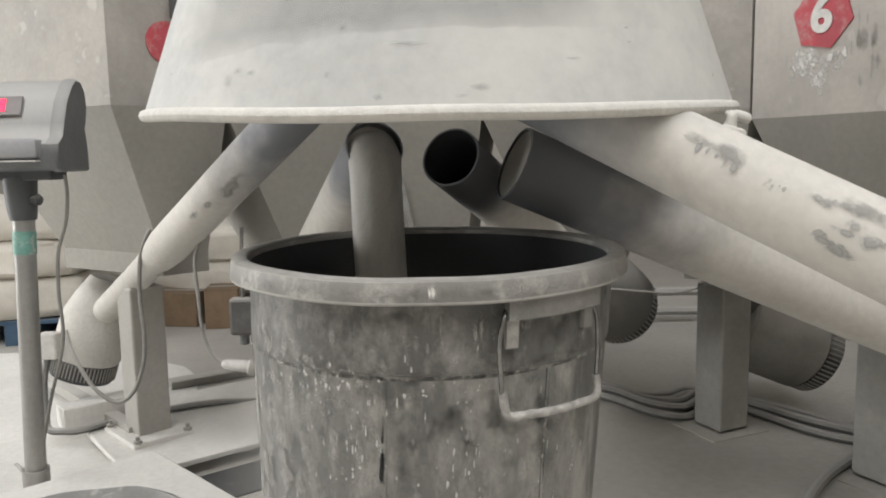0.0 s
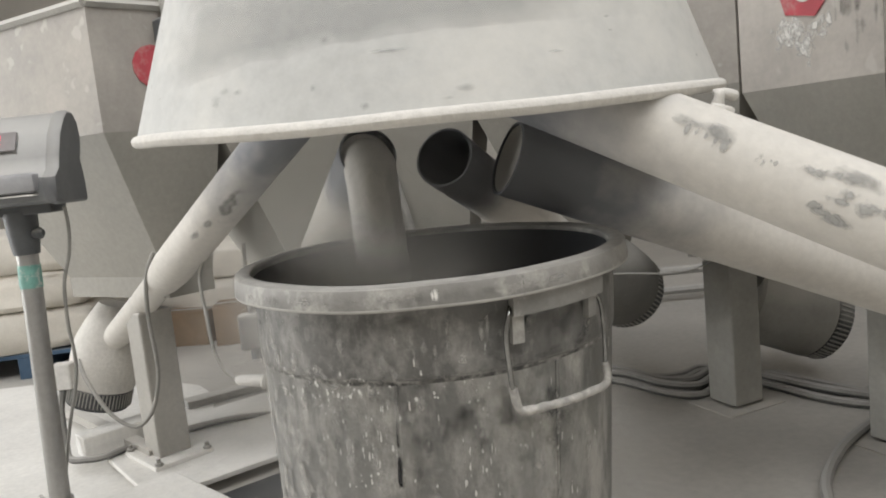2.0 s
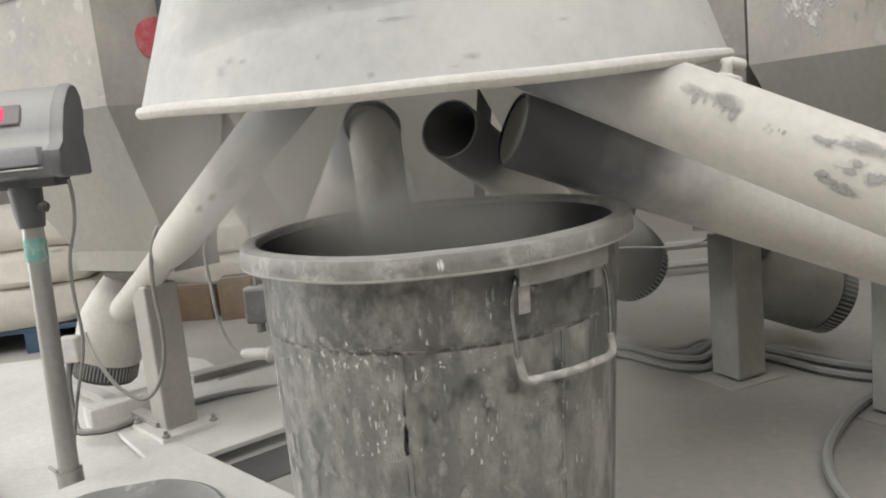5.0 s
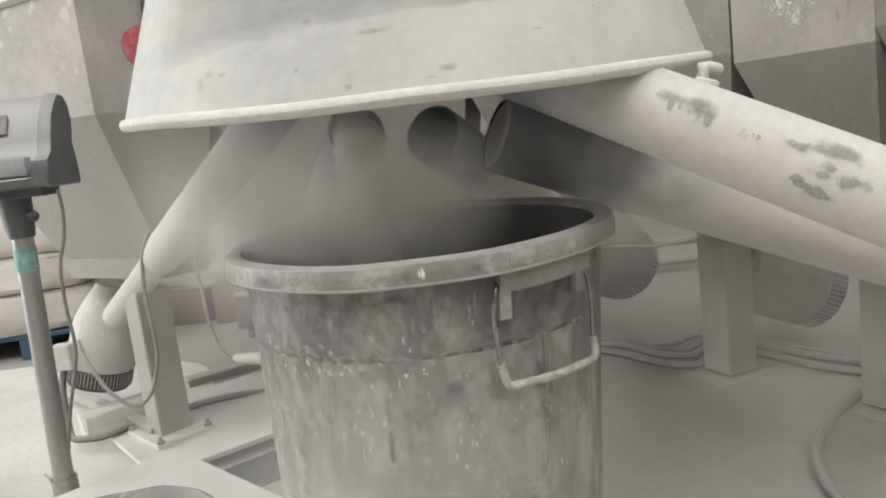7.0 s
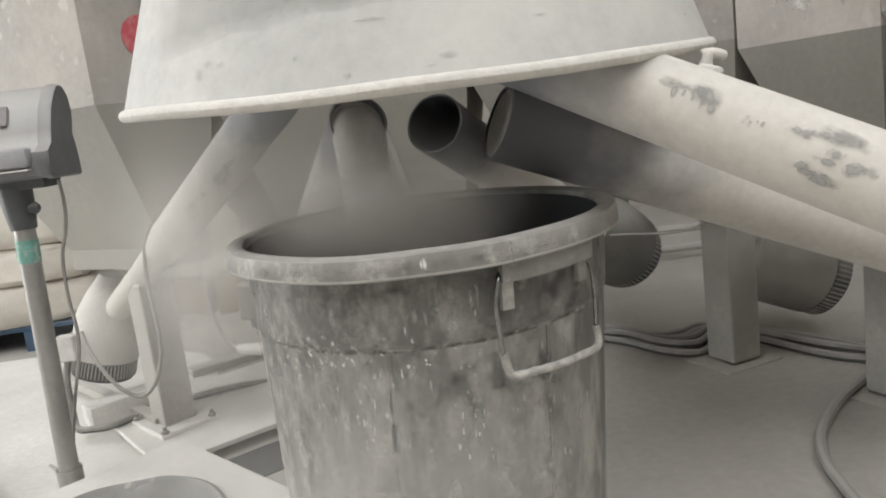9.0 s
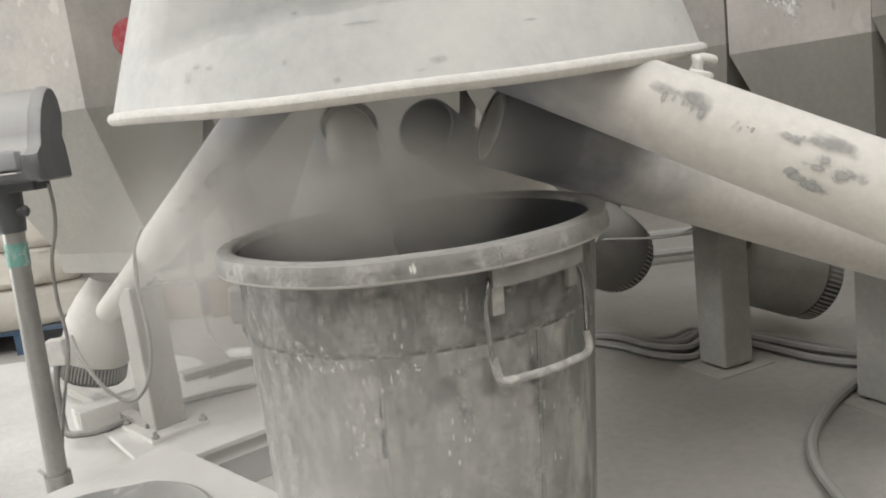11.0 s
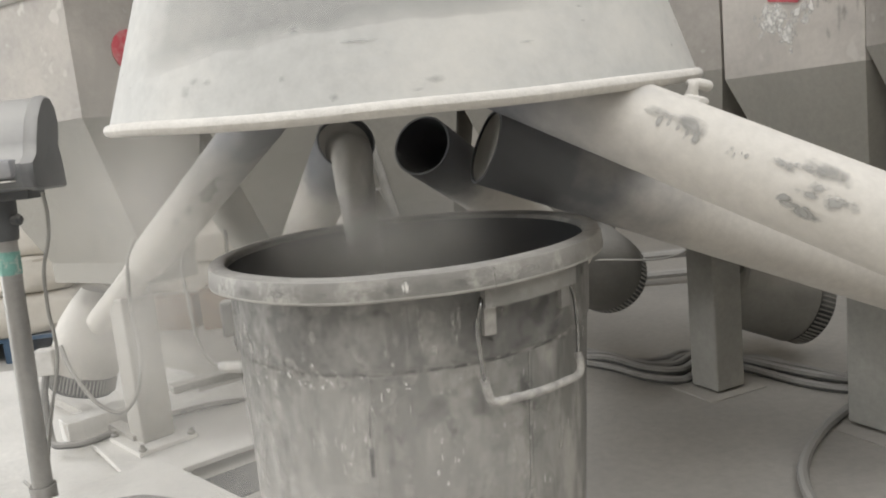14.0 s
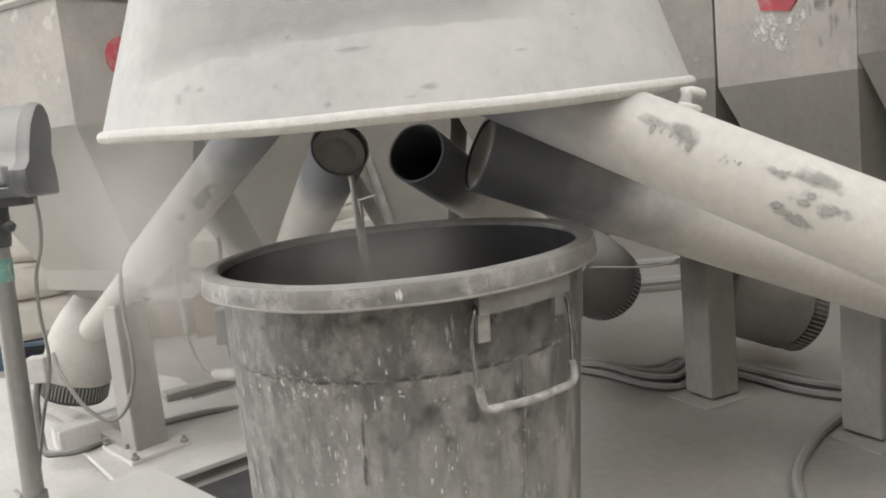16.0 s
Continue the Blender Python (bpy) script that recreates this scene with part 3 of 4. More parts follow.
def on_bucket(deg, z, off=0.0):
    a = radians(deg)
    r = 0.25 + 0.0212 * (z - ZB) / (ZT - 0.1255 - ZB) if z < ZT - 0.123 else 0.2737 + 0.02 * (z - ZT + 0.12)
    return Vector(((r + off) * math.cos(a) + 0.003 - 0.035 * max(0.0, 0.69 - z), (r + off) * math.sin(a), z))


def on_rim(deg, z):
    a = radians(deg)
    r = 0.3012 - 0.09 * (z - ZT + 0.029)
    return Vector((r * math.cos(a), r * math.sin(a), z))


def band(a0, a1, z0, z1, off, n=16):
    """A strip of plastic that follows the bucket's wall."""
    loops = []
    for i in range(n + 1):
        a = a0 + (a1 - a0) * i / n
        loops.append([on_bucket(a, z0, -0.002), on_bucket(a, z0, off), on_bucket(a, z1, off), on_bucket(a, z1, -0.002)])
    return rings(loops, cap=(True, True))


# vertical moulding ribs, the split in one of them, and the handle's moulded mount
for a in (-101.8, -55.4):
    part("rib", band(a - 0.6, a + 0.6, 0.03, ZT - 0.13, 0.0016, 2), M["bucket"], bucket)
# worn edge; the bright line along the rim's top is painted in too
part("rim_top", lathe([(0.2755, ZT + 0.0002), (0.279, ZT + 0.0012), (0.29, ZT + 0.0012), (0.2945, ZT + 0.0002)], 128, wob=0.0012), M["fleck"], bucket, "pale worn top edge with the rim's highlight in its colour", smooth=True)
part("rim_edge", lathe([(0.2992, ZT - 0.0295), (0.3003, ZT - 0.0285), (0.3009, ZT - 0.0265), (0.3007, ZT - 0.0255)], 160, wob=0.0012), M["fleck"], bucket, "pale scuffed lower edge", smooth=True)
for k, (a, z, w, h, kind) in enumerate(((-101.7, 0.56, 0.9, 0.04, "s_smudge"), (-101.9, 0.535, 0.8, 0.05, "s_smudge"), (-102.1, 0.482, 0.8, 0.024, "s_crack"), (-102.2, 0.466, 0.95, 0.015, "s_crack"), (-102.0, 0.503, 0.4, 0.03, "s_crack"), (-102.0, 0.49, 1.4, 0.04, "s_smudge"),
                                          (-102.5, 0.42, 0.7, 0.06, "s_smudge"), (-102.9, 0.35, 0.7, 0.06, "s_smudge"), (-55.5, 0.55, 0.4, 0.04, "s_smudge"), (-55.6, 0.45, 0.4, 0.06, "s_smudge"), (-55.6, 0.34, 0.4, 0.06, "s_smudge"))):
    for q in range(3):
        stain("slit" if kind == "s_crack" else "grime_line", blot(lambda u, v: on_bucket(u, v, 0.003 + k * 0.00003 + q * 0.0004), a, z, w * (1 - 0.15 * q), h * 1.2, k + 700 + q, 12, 0.4), M[kind], bucket, "dark split in the wall" if kind == "s_crack" else "grime along a rib")
part("seam_groove", sway(lathe([(0.2706, ZT - 0.1295), (0.2714, ZT - 0.128), (0.2722, ZT - 0.1245), (0.2739, ZT - 0.1205)], 128, wob=0.0012)), M["grime"], bucket, "grimy seam", smooth=True)
part("handle_mount", band(-70.5, -39, ZT - 0.056, ZT - 0.026, 0.015, 20), M["bucket_rim"], bucket, "moulded handle mount below the rim")
part("mount_side", band(-70.5, -67.2, ZT - 0.092, ZT - 0.05, 0.009, 4), M["pale_plastic"], bucket)
part("mount_side", band(-44.5, -40.5, ZT - 0.085, ZT - 0.05, 0.009, 4), M["bucket_rim"], bucket)
hl, hr = on_bucket(-71.3, ZT - 0.052, 0.008), on_bucket(-38.6, ZT - 0.066, 0.008)
cl, cr = on_bucket(-71.2, ZT - 0.158, 0.014), on_bucket(-37.6, ZT - 0.163, 0.016)
handle = part("handle", along(smooth_line([on_bucket(-69.5, ZT - 0.044, -0.004), hl + Vector((0, -0.002, 0)), on_bucket(-72.8, ZT - 0.08, 0.014), on_bucket(-72.3, ZT - 0.12, 0.015), cl], 6), 0.0033, 10), M["chrome"], bucket, "chromed wire handle", smooth=True)
part("wire", along(smooth_line([on_bucket(-40.8, ZT - 0.055, -0.004), hr, on_bucket(-38.4, ZT - 0.11, 0.014), cr], 6), 0.0027, 10), M["chrome"], handle, smooth=True)
bl, br = on_bucket(-69.0, ZT - 0.178, 0.016), on_bucket(-39.6, ZT - 0.184, 0.02)
mid = [bl.lerp(br, k / 6) + Vector((0.001, -0.012, 0)) * math.sin(math.pi * k / 6) for k in range(1, 6)]
part("grip", along(smooth_line([cl + Vector((0, 0, 0.012)), cl.lerp(bl, 0.55) + Vector((-0.002, -0.001, 0)), bl, *mid, br, cr.lerp(br, 0.5) + Vector((0.004, 0, 0)), cr + Vector((0, 0, 0.008))], 5), [0.0054 + 0.0012 * noise.noise((k * 0.45, 2, 7)) for k in range(51)], 12), M["grip"], handle, "powdery plastic tube grip", smooth=True)
# chips along the seam, drips, broad smears and dark rubbed places: angle and height of each cluster, its spread, the size of a mark
CLUSTERS = (
    ("s_fleck", 46, -116, 9, 0.585, 0.012, 0.0022, 0.006), ("s_fleck", 24, -130, 14, 0.580, 0.012, 0.002, 0.005), ("s_fleck", 14, -84, 8, 0.576, 0.010, 0.002, 0.004), ("s_fleck", 12, -101.6, 0.6, 0.556, 0.012, 0.0022, 0.010),
    ("s_fleck", 20, -110, 4, 0.52, 0.03, 0.0022, 0.016), ("s_fleck", 22, -80, 3, 0.49, 0.035, 0.0018, 0.008), ("s_fleck", 18, -64, 3, 0.492, 0.006, 0.0014, 0.006), ("s_fleck", 12, -55.6, 0.5, 0.49, 0.03, 0.002, 0.012),
    ("s_fleck", 14, -118, 4, 0.50, 0.03, 0.0015, 0.007), ("s_fleck", 60, -90, 36, 0.47, 0.09, 0.0018, 0.011), ("s_fleck", 14, -132, 10, 0.60, 0.03, 0.0015, 0.008),
    # the smears at -148 are powder and also paint the light from the left
    ("s_smear", 30, -120, 16, 0.60, 0.02, 0.009, 0.014), ("s_smear", 34, -110, 26, 0.43, 0.06, 0.012, 0.03), ("s_smear", 12, -50, 6, 0.645, 0.02, 0.006, 0.014), ("s_smear", 16, -92, 14, 0.645, 0.02, 0.005, 0.018), ("s_smear", 40, -148, 11, 0.50, 0.09, 0.014, 0.05),
    ("s_smear", 20, -70, 14, 0.38, 0.05, 0.012, 0.028),
    # the smudges at 0.672 paint the shade right below the rim
    ("s_smudge", 16, -84, 8, 0.54, 0.03, 0.026, 0.036), ("s_smudge", 24, -63, 8, 0.53, 0.035, 0.024, 0.036), ("s_smudge", 22, -120, 12, 0.53, 0.03, 0.008, 0.02), ("s_smudge", 36, -56, 8, 0.63, 0.022, 0.012, 0.02), ("s_smudge", 26, -102, 24, 0.672, 0.008, 0.014, 0.008), ("s_smudge", 24, -108, 24, 0.597, 0.007, 0.010, 0.005), ("s_smudge", 20, -56, 8, 0.607, 0.006, 0.009, 0.004),
    ("s_smudge", 18, -64, 12, 0.545, 0.025, 0.009, 0.018), ("s_smudge", 16, -95, 4, 0.49, 0.03, 0.006, 0.014), ("s_smudge", 22, -96, 40, 0.50, 0.08, 0.006, 0.014), ("s_smudge", 10, -118, 12, 0.57, 0.012, 0.008, 0.010))
n = 0
for kind, count, a0, sa, z0, sz, w0, h0 in CLUSTERS:
    for k in range(count):
        n += 1
        w, h = w0 * random.uniform(0.5, 1.4), h0 * random.uniform(0.4, 1.5)
        z = min(max(random.gauss(z0, sz), 0.2), ZT - 0.038 - h)
        if abs(z - (ZT - 0.123)) < h:
            h *= 0.6
        stain("pale_mark" if kind != "s_smudge" else "dark_mark", blot(lambda u, v: on_bucket(u, v, 0.001 + n * 0.000004), random.gauss(a0, sa), z, w / 0.27 * 57.3, h, n + 200, 10), M[kind], bucket)
for k, (a, w, h, kind) in enumerate(((-88.6, 0.9, 0.013, "s_splash"), (-89.4, 0.5, 0.012, "s_splash"), (-92.5, 1.8, 0.010, "s_smudge"), (-67.8, 0.25, 0.015, "s_crack"), (-120, 6, 0.006, "s_smear"), (-132, 5, 0.008, "s_smudge"), (-108, 5, 0.007, "s_smudge"), (-75, 5, 0.007, "s_smudge"), (-58, 6, 0.006, "s_smear"), (-98, 4, 0.006, "s_smear"), (-145, 5, 0.009, "s_smear"))):
    stain("rim_mark", blot(on_rim, a, ZT - 0.0155, w, h * 0.9, k + 900, 14, 0.35), M[kind], bucket, "scuff on the rim")
part("powder_load", lathe([(0.243, 0.36), (0.16, 0.40), (0.05, 0.46), (0.001, 0.47)], 48, cap=(True, True), wob=0.02), M["powder"], bucket, "heap of grey powder", smooth=True)

# ---- platform scale and its indicator ----
sc = thing("platform_scale", "low square steel platform scale covered in powder", "scale", Matrix.Translation((-0.75, 0.755, 0)) @ Matrix.Rotation(radians(45), 4, "Z"))
part("platform", box(-0.72, 0.0, -0.72, 0.0, 0.062, 0.1, 0.005), M["plate"], sc)
part("frame", box(-0.69, -0.03, -0.69, -0.03, 0.004, 0.062), M["post"], sc)
part("round_pan", lathe([(0.245, 0.1), (0.245, 0.112), (0.235, 0.116), (0.225, 0.108), (0.001, 0.106)], 64, wob=0.01), M["pan"], sc, "round worn steel pan", smooth=True, m=Matrix.Translation((-0.345, -0.365, 0)))
st = thing("scale_indicator", "grey plastic scale indicator with a red display on a steel post", "scale indicator", Matrix.Translation((-0.984, 0.61, 0)))
part("post", along([(0, 0, 0.1), (0.022, 0, 0.74)], 0.024, 24), M["steel"], st, "scuffed round steel post", smooth=True)
part("foot", along([(0, 0, 0.0), (0, 0, 0.115)], 0.031, 20), M["steel"], st, smooth=True)
part("tape", along([(0.0187, 0, 0.645), (0.0206, 0, 0.70)], 0.0255, 24), M["tape"], st, "band of green tape", smooth=True)
part("collar", along([(0.0215, 0, 0.725), (0.021, 0, 0.76), (0.02, 0, 0.825)], [0.029, 0.034, 0.038], 20), M["dark_plastic"], st, "dark plastic collar", smooth=True)
part("knob", along([(0.044, -0.01, 0.771), (0.068, -0.012, 0.773), (0.074, -0.012, 0.773)], [0.008, 0.014, 0.008], 12), M["dark_plastic"], st, smooth=True)
HP = [(-0.055, 0.828), (-0.082, 0.836), (-0.09, 0.86), (-0.085, 0.888), (-0.062, 0.905), (-0.052, 0.935), (-0.03, 0.985), (0.0, 1.022), (0.02, 1.036), (0.045, 1.034), (0.062, 1.012),
      (0.066, 0.975), (0.056, 0.94), (0.048, 0.925), (0.054, 0.9), (0.058, 0.865), (0.058, 0.828)]


def extrude_x(profile, x0, x1, grow=1.0):
    cy, cz = 0.0, 0.925
    return rings([[(x, cy + (y - cy) * g, cz + (z - cz) * g) for y, z in profile] for x, g in ((x0, grow * 0.97), (x0 + 0.006, grow), (x1 - 0.006, grow), (x1, grow * 0.95))], cap=(True, True))


head = part("housing", extrude_x(HP, -0.155, 0.118), M["grey_plastic"], st, "grey moulded plastic housing", smooth=True, m=Matrix.Translation((0.0165, 0, 0.012)))
part("end_cap", extrude_x(HP, 0.112, 0.142, 1.035), M["end_cap"], head, "flat grey end cap", smooth=True)
part("end_cap", extrude_x(HP, -0.18, -0.15, 1.035), M["grey_plastic"], head, smooth=True)
part("keypad_lip", box(-0.145, 0.104, -0.108, -0.06, 0.856, 0.9, 0.012), M["lip"], head, "glossy grey keypad strip", smooth=True)
part("trim_line", box(-0.146, 0.1, -0.1085, -0.085, 0.849, 0.852), M["white"], head)
slope = Matrix.Translation((0, -0.0385, 0.972)) @ Matrix.Rotation(radians(-24), 4, "X")
win = part("display_window", box(-0.13, 0.045, -0.006, 0.0, -0.022, 0.026, 0.002), M["window"], head, "smoked display window", m=slope)
for k, w in enumerate((0.016, 0.012, 0.018, 0.016, 0.014)):
    for q in range(2):
        part("digit_bar", box(-0.118 + k * 0.027, -0.118 + k * 0.027 + w + 0.005, -0.0085, -0.006, -0.013 + q * 0.016, 0.0015 + q * 0.016), M["led"], win)
part("bracket", box(-0.044, 0.108, -0.03, 0.05, 0.818, 0.841, 0.003), M["dark_plastic"], st)


# ---- base plate, beams and painted plate shadow by the post ----
def slab(name, label, cat, origin, az, dims, material, bevel=0.003, kind=""):
    o = thing(name, label, cat, Matrix.Translation((*origin, 0)) @ Matrix.Rotation(radians(az), 4, "Z"), kind=kind)
    return part(name + "_sheet" if name != "steel_beam" else "box_section", box(*dims, bevel), material, o)


slab("base_plate", "large flat steel base plate covered in powder", "steel plate", (-0.80, 0.71), 38, (0.0, 0.95, 0.0, 0.62, 0.03, 0.046), M["plate"])
pl = bpy.data.objects["base_plate"]
part("edge_bar", box(0.0, 0.95, 0.02, 0.06, 0.0, 0.03), M["post"], pl)
part("edge_bar", box(0.0, 0.95, 0.5, 0.55, 0.0, 0.03), M["post"], pl)
slab("steel_beam", "square steel beam lying on the base plate under powder", "beam", (-1.128, 1.045), 42, (0.0, 0.26, 0.0, 0.085, 0.046, 0.115), M["plate"], 0.004)
slab("steel_beam", "long low dusty steel flat lying behind the support post", "beam", (-1.0, 1.6), 34, (0.0, 0.9, 0.0, 0.07, 0.0, 0.03), M["motor"], 0.004)
# thin dark sheet painted as the shadow below the base plate's edge
slab("plate_shadow", "dark strip painted as the base plate's shadow on the floor", "mat", (-0.62, 0.56), 38, (0.0, 0.55, 0.02, 0.2, 0.0, 0.006), M["mat"], 0.001)


# ---- cables ----
def cable(points, r, label, material="cable", steps=8, cat="cable"):
    o = part("cable", along(smooth_line(points, steps), r, 8), M[material], smooth=True)
    return tagged(o, label, cat)


cable([(-0.853, 0.60, 0.83), (-0.858, 0.615, 0.78), (-0.868, 0.62, 0.72), (-0.892, 0.62, 0.645), (-0.909, 0.64, 0.546), (-0.918, 0.66, 0.42), (-0.96, 0.66, 0.27), (-0.99, 0.66, 0.14), (-1.02, 0.7, 0.02), (-1.2, 0.9, 0.008)], 0.0045, "thin grey cable hanging from the scale indicator")
cable([(-0.74, 0.93, 0.70), (-0.772, 0.89, 0.674), (-0.803, 0.89, 0.604), (-0.813, 0.89, 0.494), (-0.808, 0.89, 0.381), (-0.815, 0.89, 0.3), (-0.847, 0.89, 0.219), (-0.897, 0.89, 0.187), (-0.965, 0.9, 0.23), (-1.03, 0.93, 0.321), (-1.06, 0.96, 0.38)], 0.006, "grey cable looped round the support post")
cable([(-0.60, 0.82, 0.68), (-0.626, 0.8, 0.606), (-0.624, 0.8, 0.508), (-0.618, 0.8, 0.416), (-0.6, 0.8, 0.355), (-0.574, 0.8, 0.323), (-0.55, 0.8, 0.318)], 0.005, "thin pale cable ending in a plug")
pg = thing("plug", "pale grey plug and socket on a hanging cable", "plug", Matrix.Translation((-0.53, 0.8, 0.312)) @ Matrix.Rotation(radians(8), 4, "Y"))
part("plug_body", along([(-0.04, 0, 0), (-0.03, 0, 0), (0.015, 0, 0), (0.03, 0, 0)], [0.008, 0.014, 0.017, 0.017], 12), M["white"], pg, smooth=True)
part("socket", along([(0.03, 0, 0), (0.035, 0, 0), (0.075, 0, -0.004), (0.08, 0, -0.004)], [0.018, 0.023, 0.023, 0.015], 12), M["post"], pg, smooth=True)
cable([(-0.452, 0.8, 0.308), (-0.43, 0.78, 0.34), (-0.44, 0.74, 0.40), (-0.46, 0.72, 0.42)], 0.005, "short cable between plug and switch box", "cable_dark")
cable([(-1.19, 1.1, 0.27), (-1.2, 1.085, 0.2), (-1.19, 1.06, 0.1), (-1.17, 1.035, 0.06), (-1.12, 1.02, 0.058), (-1.063, 1.034, 0.057), (-0.983, 1.128, 0.058), (-0.861, 1.212, 0.058), (-0.74, 1.27, 0.057), (-0.623, 1.331, 0.04), (-0.45, 1.42, 0.014)], 0.011, "thick grey cable lying along the beam", "cable_dark")
sw = thing("switch_box", "small dusty grey switch box hanging on its cable", "switch box", Matrix.Translation((-0.485, 0.72, 0.46)))
part("case", box(-0.032, 0.032, -0.02, 0.02, -0.045, 0.05, 0.008), M["cable_dark"], sw)
part("gland", along([(0, 0, -0.07), (0, 0, -0.045)], 0.012, 10), M["dark_plastic"], sw, smooth=True)
cable([(-0.485, 0.72, 0.50), (-0.49, 0.74, 0.58), (-0.50, 0.80, 0.68)], 0.005, "thin cable above the switch box", "cable_dark")
for k, (dy, dz, r) in enumerate(((-0.02, 0, 0.014), (0.03, 0.0, 0.013), (0.075, 0.003, 0.014), (0.13, 0.0, 0.013), (0.005, 0.025, 0.013), (0.055, 0.027, 0.012), (0.17, 0.0, 0.012))):
    cable([(0.25, 1.62 + dy, r), (0.45, 1.52 + dy, r), (0.60, 1.39 + dy, r + dz), (0.70, 1.24 + dy, r + dz), (0.80, 1.19 + dy * 1.2, r + dz), (0.90, 1.28 + dy, r + dz), (1.0, 1.25 + dy * 0.5, r + dz), (1.12, 1.06 + dy * 1.4, r + dz),
           (1.22, 0.95 + dy * 0.6, r + dz), (1.34, 0.93 + dy, r), (1.7, 1.1 + dy, r)], r, "dusty black cable bundled on the floor", "cable_dark")
cable([(1.32, 0.93, 0.016), (1.2, 0.85, 0.016), (1.08, 0.755, 0.016), (0.985, 0.665, 0.016), (0.885, 0.54, 0.016), (0.825, 0.43, 0.016), (0.79, 0.30, 0.016), (0.78, 0.1, 0.016), (0.85, -0.2, 0.016), (1.1, -0.5, 0.016)], 0.013, "dusty grey hose curving over the floor", "cable_dark", cat="hose")
cable([(0.30, 0.86, 0.50), (0.499, 0.88, 0.485), (0.681, 0.9, 0.469), (0.871, 1.09, 0.472)], 0.003, "thin pale wire strung to the post")
cable([(-0.135, 1.16, 0.93), (-0.12, 1.16, 0.851), (-0.07, 1.16, 0.627), (-0.03, 1.17, 0.44)], 0.014, "thin dusty steel pipe between the hoppers", "cable", cat="pipe")
cable([(-0.44, 1.14, 0.66), (-0.30, 1.15, 0.685), (-0.198, 1.15, 0.708), (-0.093, 1.158, 0.729)], 0.004, "thin pale wire tied to the pipe")
for z in (0.06, 0.16):
    cable([(0.3, 2.62, z), (1.2, 2.6, z), (2.4, 2.55, z), (3.4, 2.5, z), (3.44, 2.5, z * 0.6), (3.44, 2.5, 0.0)], 0.022, "long low steel rail behind the hoppers", cat="rail")


# ---- sacks on pallets ----
def sack(x, y, z, az, lx, ly, lz, seed, label):
    bm = bmesh.new()
    bmesh.ops.create_icosphere(bm, subdivisions=4, radius=1.0)
    for v in bm.verts:
        p = v.co
        e = [math.copysign(abs(c) ** 0.55, c) for c in p]
        k = 1 + 0.10 * noise.noise(p * 2.3 + Vector((seed, 0, 0))) + 0.035 * noise.noise(p * 9 + Vector((0, seed, 0)))
        v.co = Vector((e[0] * lx / 2 * k, e[1] * ly / 2 * k, e[2] * lz / 2 * (1 - 0.25 * abs(p.x) ** 3) * k))
    o = part("sack", bm, M["sack"], smooth=True, m=Matrix.Translation((x, y, z)) @ Matrix.Rotation(radians(az), 4, "Z"))
    return tagged(o, label, "sack", group="sacks on pallets")


def pallet(x, y, az, material, label):
    t = thing("pallet", label, "pallet", Matrix.Translation((x, y, 0)) @ Matrix.Rotation(radians(az), 4, "Z"), group="pallets")
    for k in range(5):
        part("deck_board", box(-0.5, 0.5, -0.4 + k * 0.165, -0.4 + k * 0.165 + 0.14, 0.1, 0.122, 0.003), material, t)
    for k in range(3):
        part("bearer", box(-0.5 + k * 0.45, -0.4 + k * 0.45, -0.4, 0.4, 0.0, 0.1), material, t)


def carton(x, y, az, size, label):
    """A closed box with two top flaps and a strip of tape."""
    sx, sy, sz = size
    t = thing("carton", label, "carton", Matrix.Translation((x, y, 0)) @ Matrix.Rotation(radians(az), 4, "Z"), group="cartons by the sacks")
    part("box_body", box(-sx / 2, sx / 2, -sy / 2, sy / 2, 0.0, sz, 0.004), M["card"], t)
    part("flap", box(-sx / 2, sx / 2, -sy / 2, -0.002, sz + 0.001, sz + 0.005), M["card"], t)
    part("flap", box(-sx / 2, sx / 2, 0.002, sy / 2, sz + 0.001, sz + 0.006), M["card"], t)
    part("tape", box(-sx / 2, sx / 2, -0.02, 0.02, sz + 0.0062, sz + 0.007), M["pale_plastic"], t)


carton(-1.11, 2.74, 6, (0.17, 0.2, 0.2), "brown cardboard carton standing before the sacks")
# this carton is added to fill a dark shadow below the sacks
carton(-1.36, 2.82, -8, (0.26, 0.22, 0.17), "low brown box added for the dark shadow before the sacks")
for n, (px, py, az, mt, rows) in enumerate(((-2.05, 2.75, 8, "pallet", 3), (-1.15, 3.3, -6, "card", 2), (-0.2, 3.4, 3, "card", 4))):
    pallet(px, py, az, M[mt], "blue plastic pallet under stacked sacks" if mt == "pallet" else "brown wooden pallet under stacked sacks")
    for k in range(rows):
        for q in (-0.22, 0.22):
            sack(px + q * 0.1 + random.uniform(-0.06, 0.06), py + q, 0.225 + 0.185 * k, az + random.uniform(-9, 9), 0.86, 0.47, 0.22, n * 10 + k + q, "full pale woven sack stacked on a pallet")


# ---- falling powder and dust ----
def stream(name, pts, rx, label, n=28, mouth=None):
    """A falling column of powder: a lumpy core in a skin of loose grains."""
    line = smooth_line(pts, 6)
    rad = [rx * (1 + 0.05 * noise.noise((i * 0.35, 1, 4))) for i in range(len(line))]
    if mouth:
        rad = [q + (mouth - rx) * max(0.0, 1 - i / 17) for i, q in enumerate(rad)]
    core = along(line, rad, n)
    for v in core.verts:
        v.co += 0.0022 * noise.noise_vector(Vector((v.co.x * 60, v.co.y * 60, v.co.z * 7)))
    o = thing(name, label, "powder", kind="stuff")
    part("core", core, M["powder"], o, smooth=True)
    return o


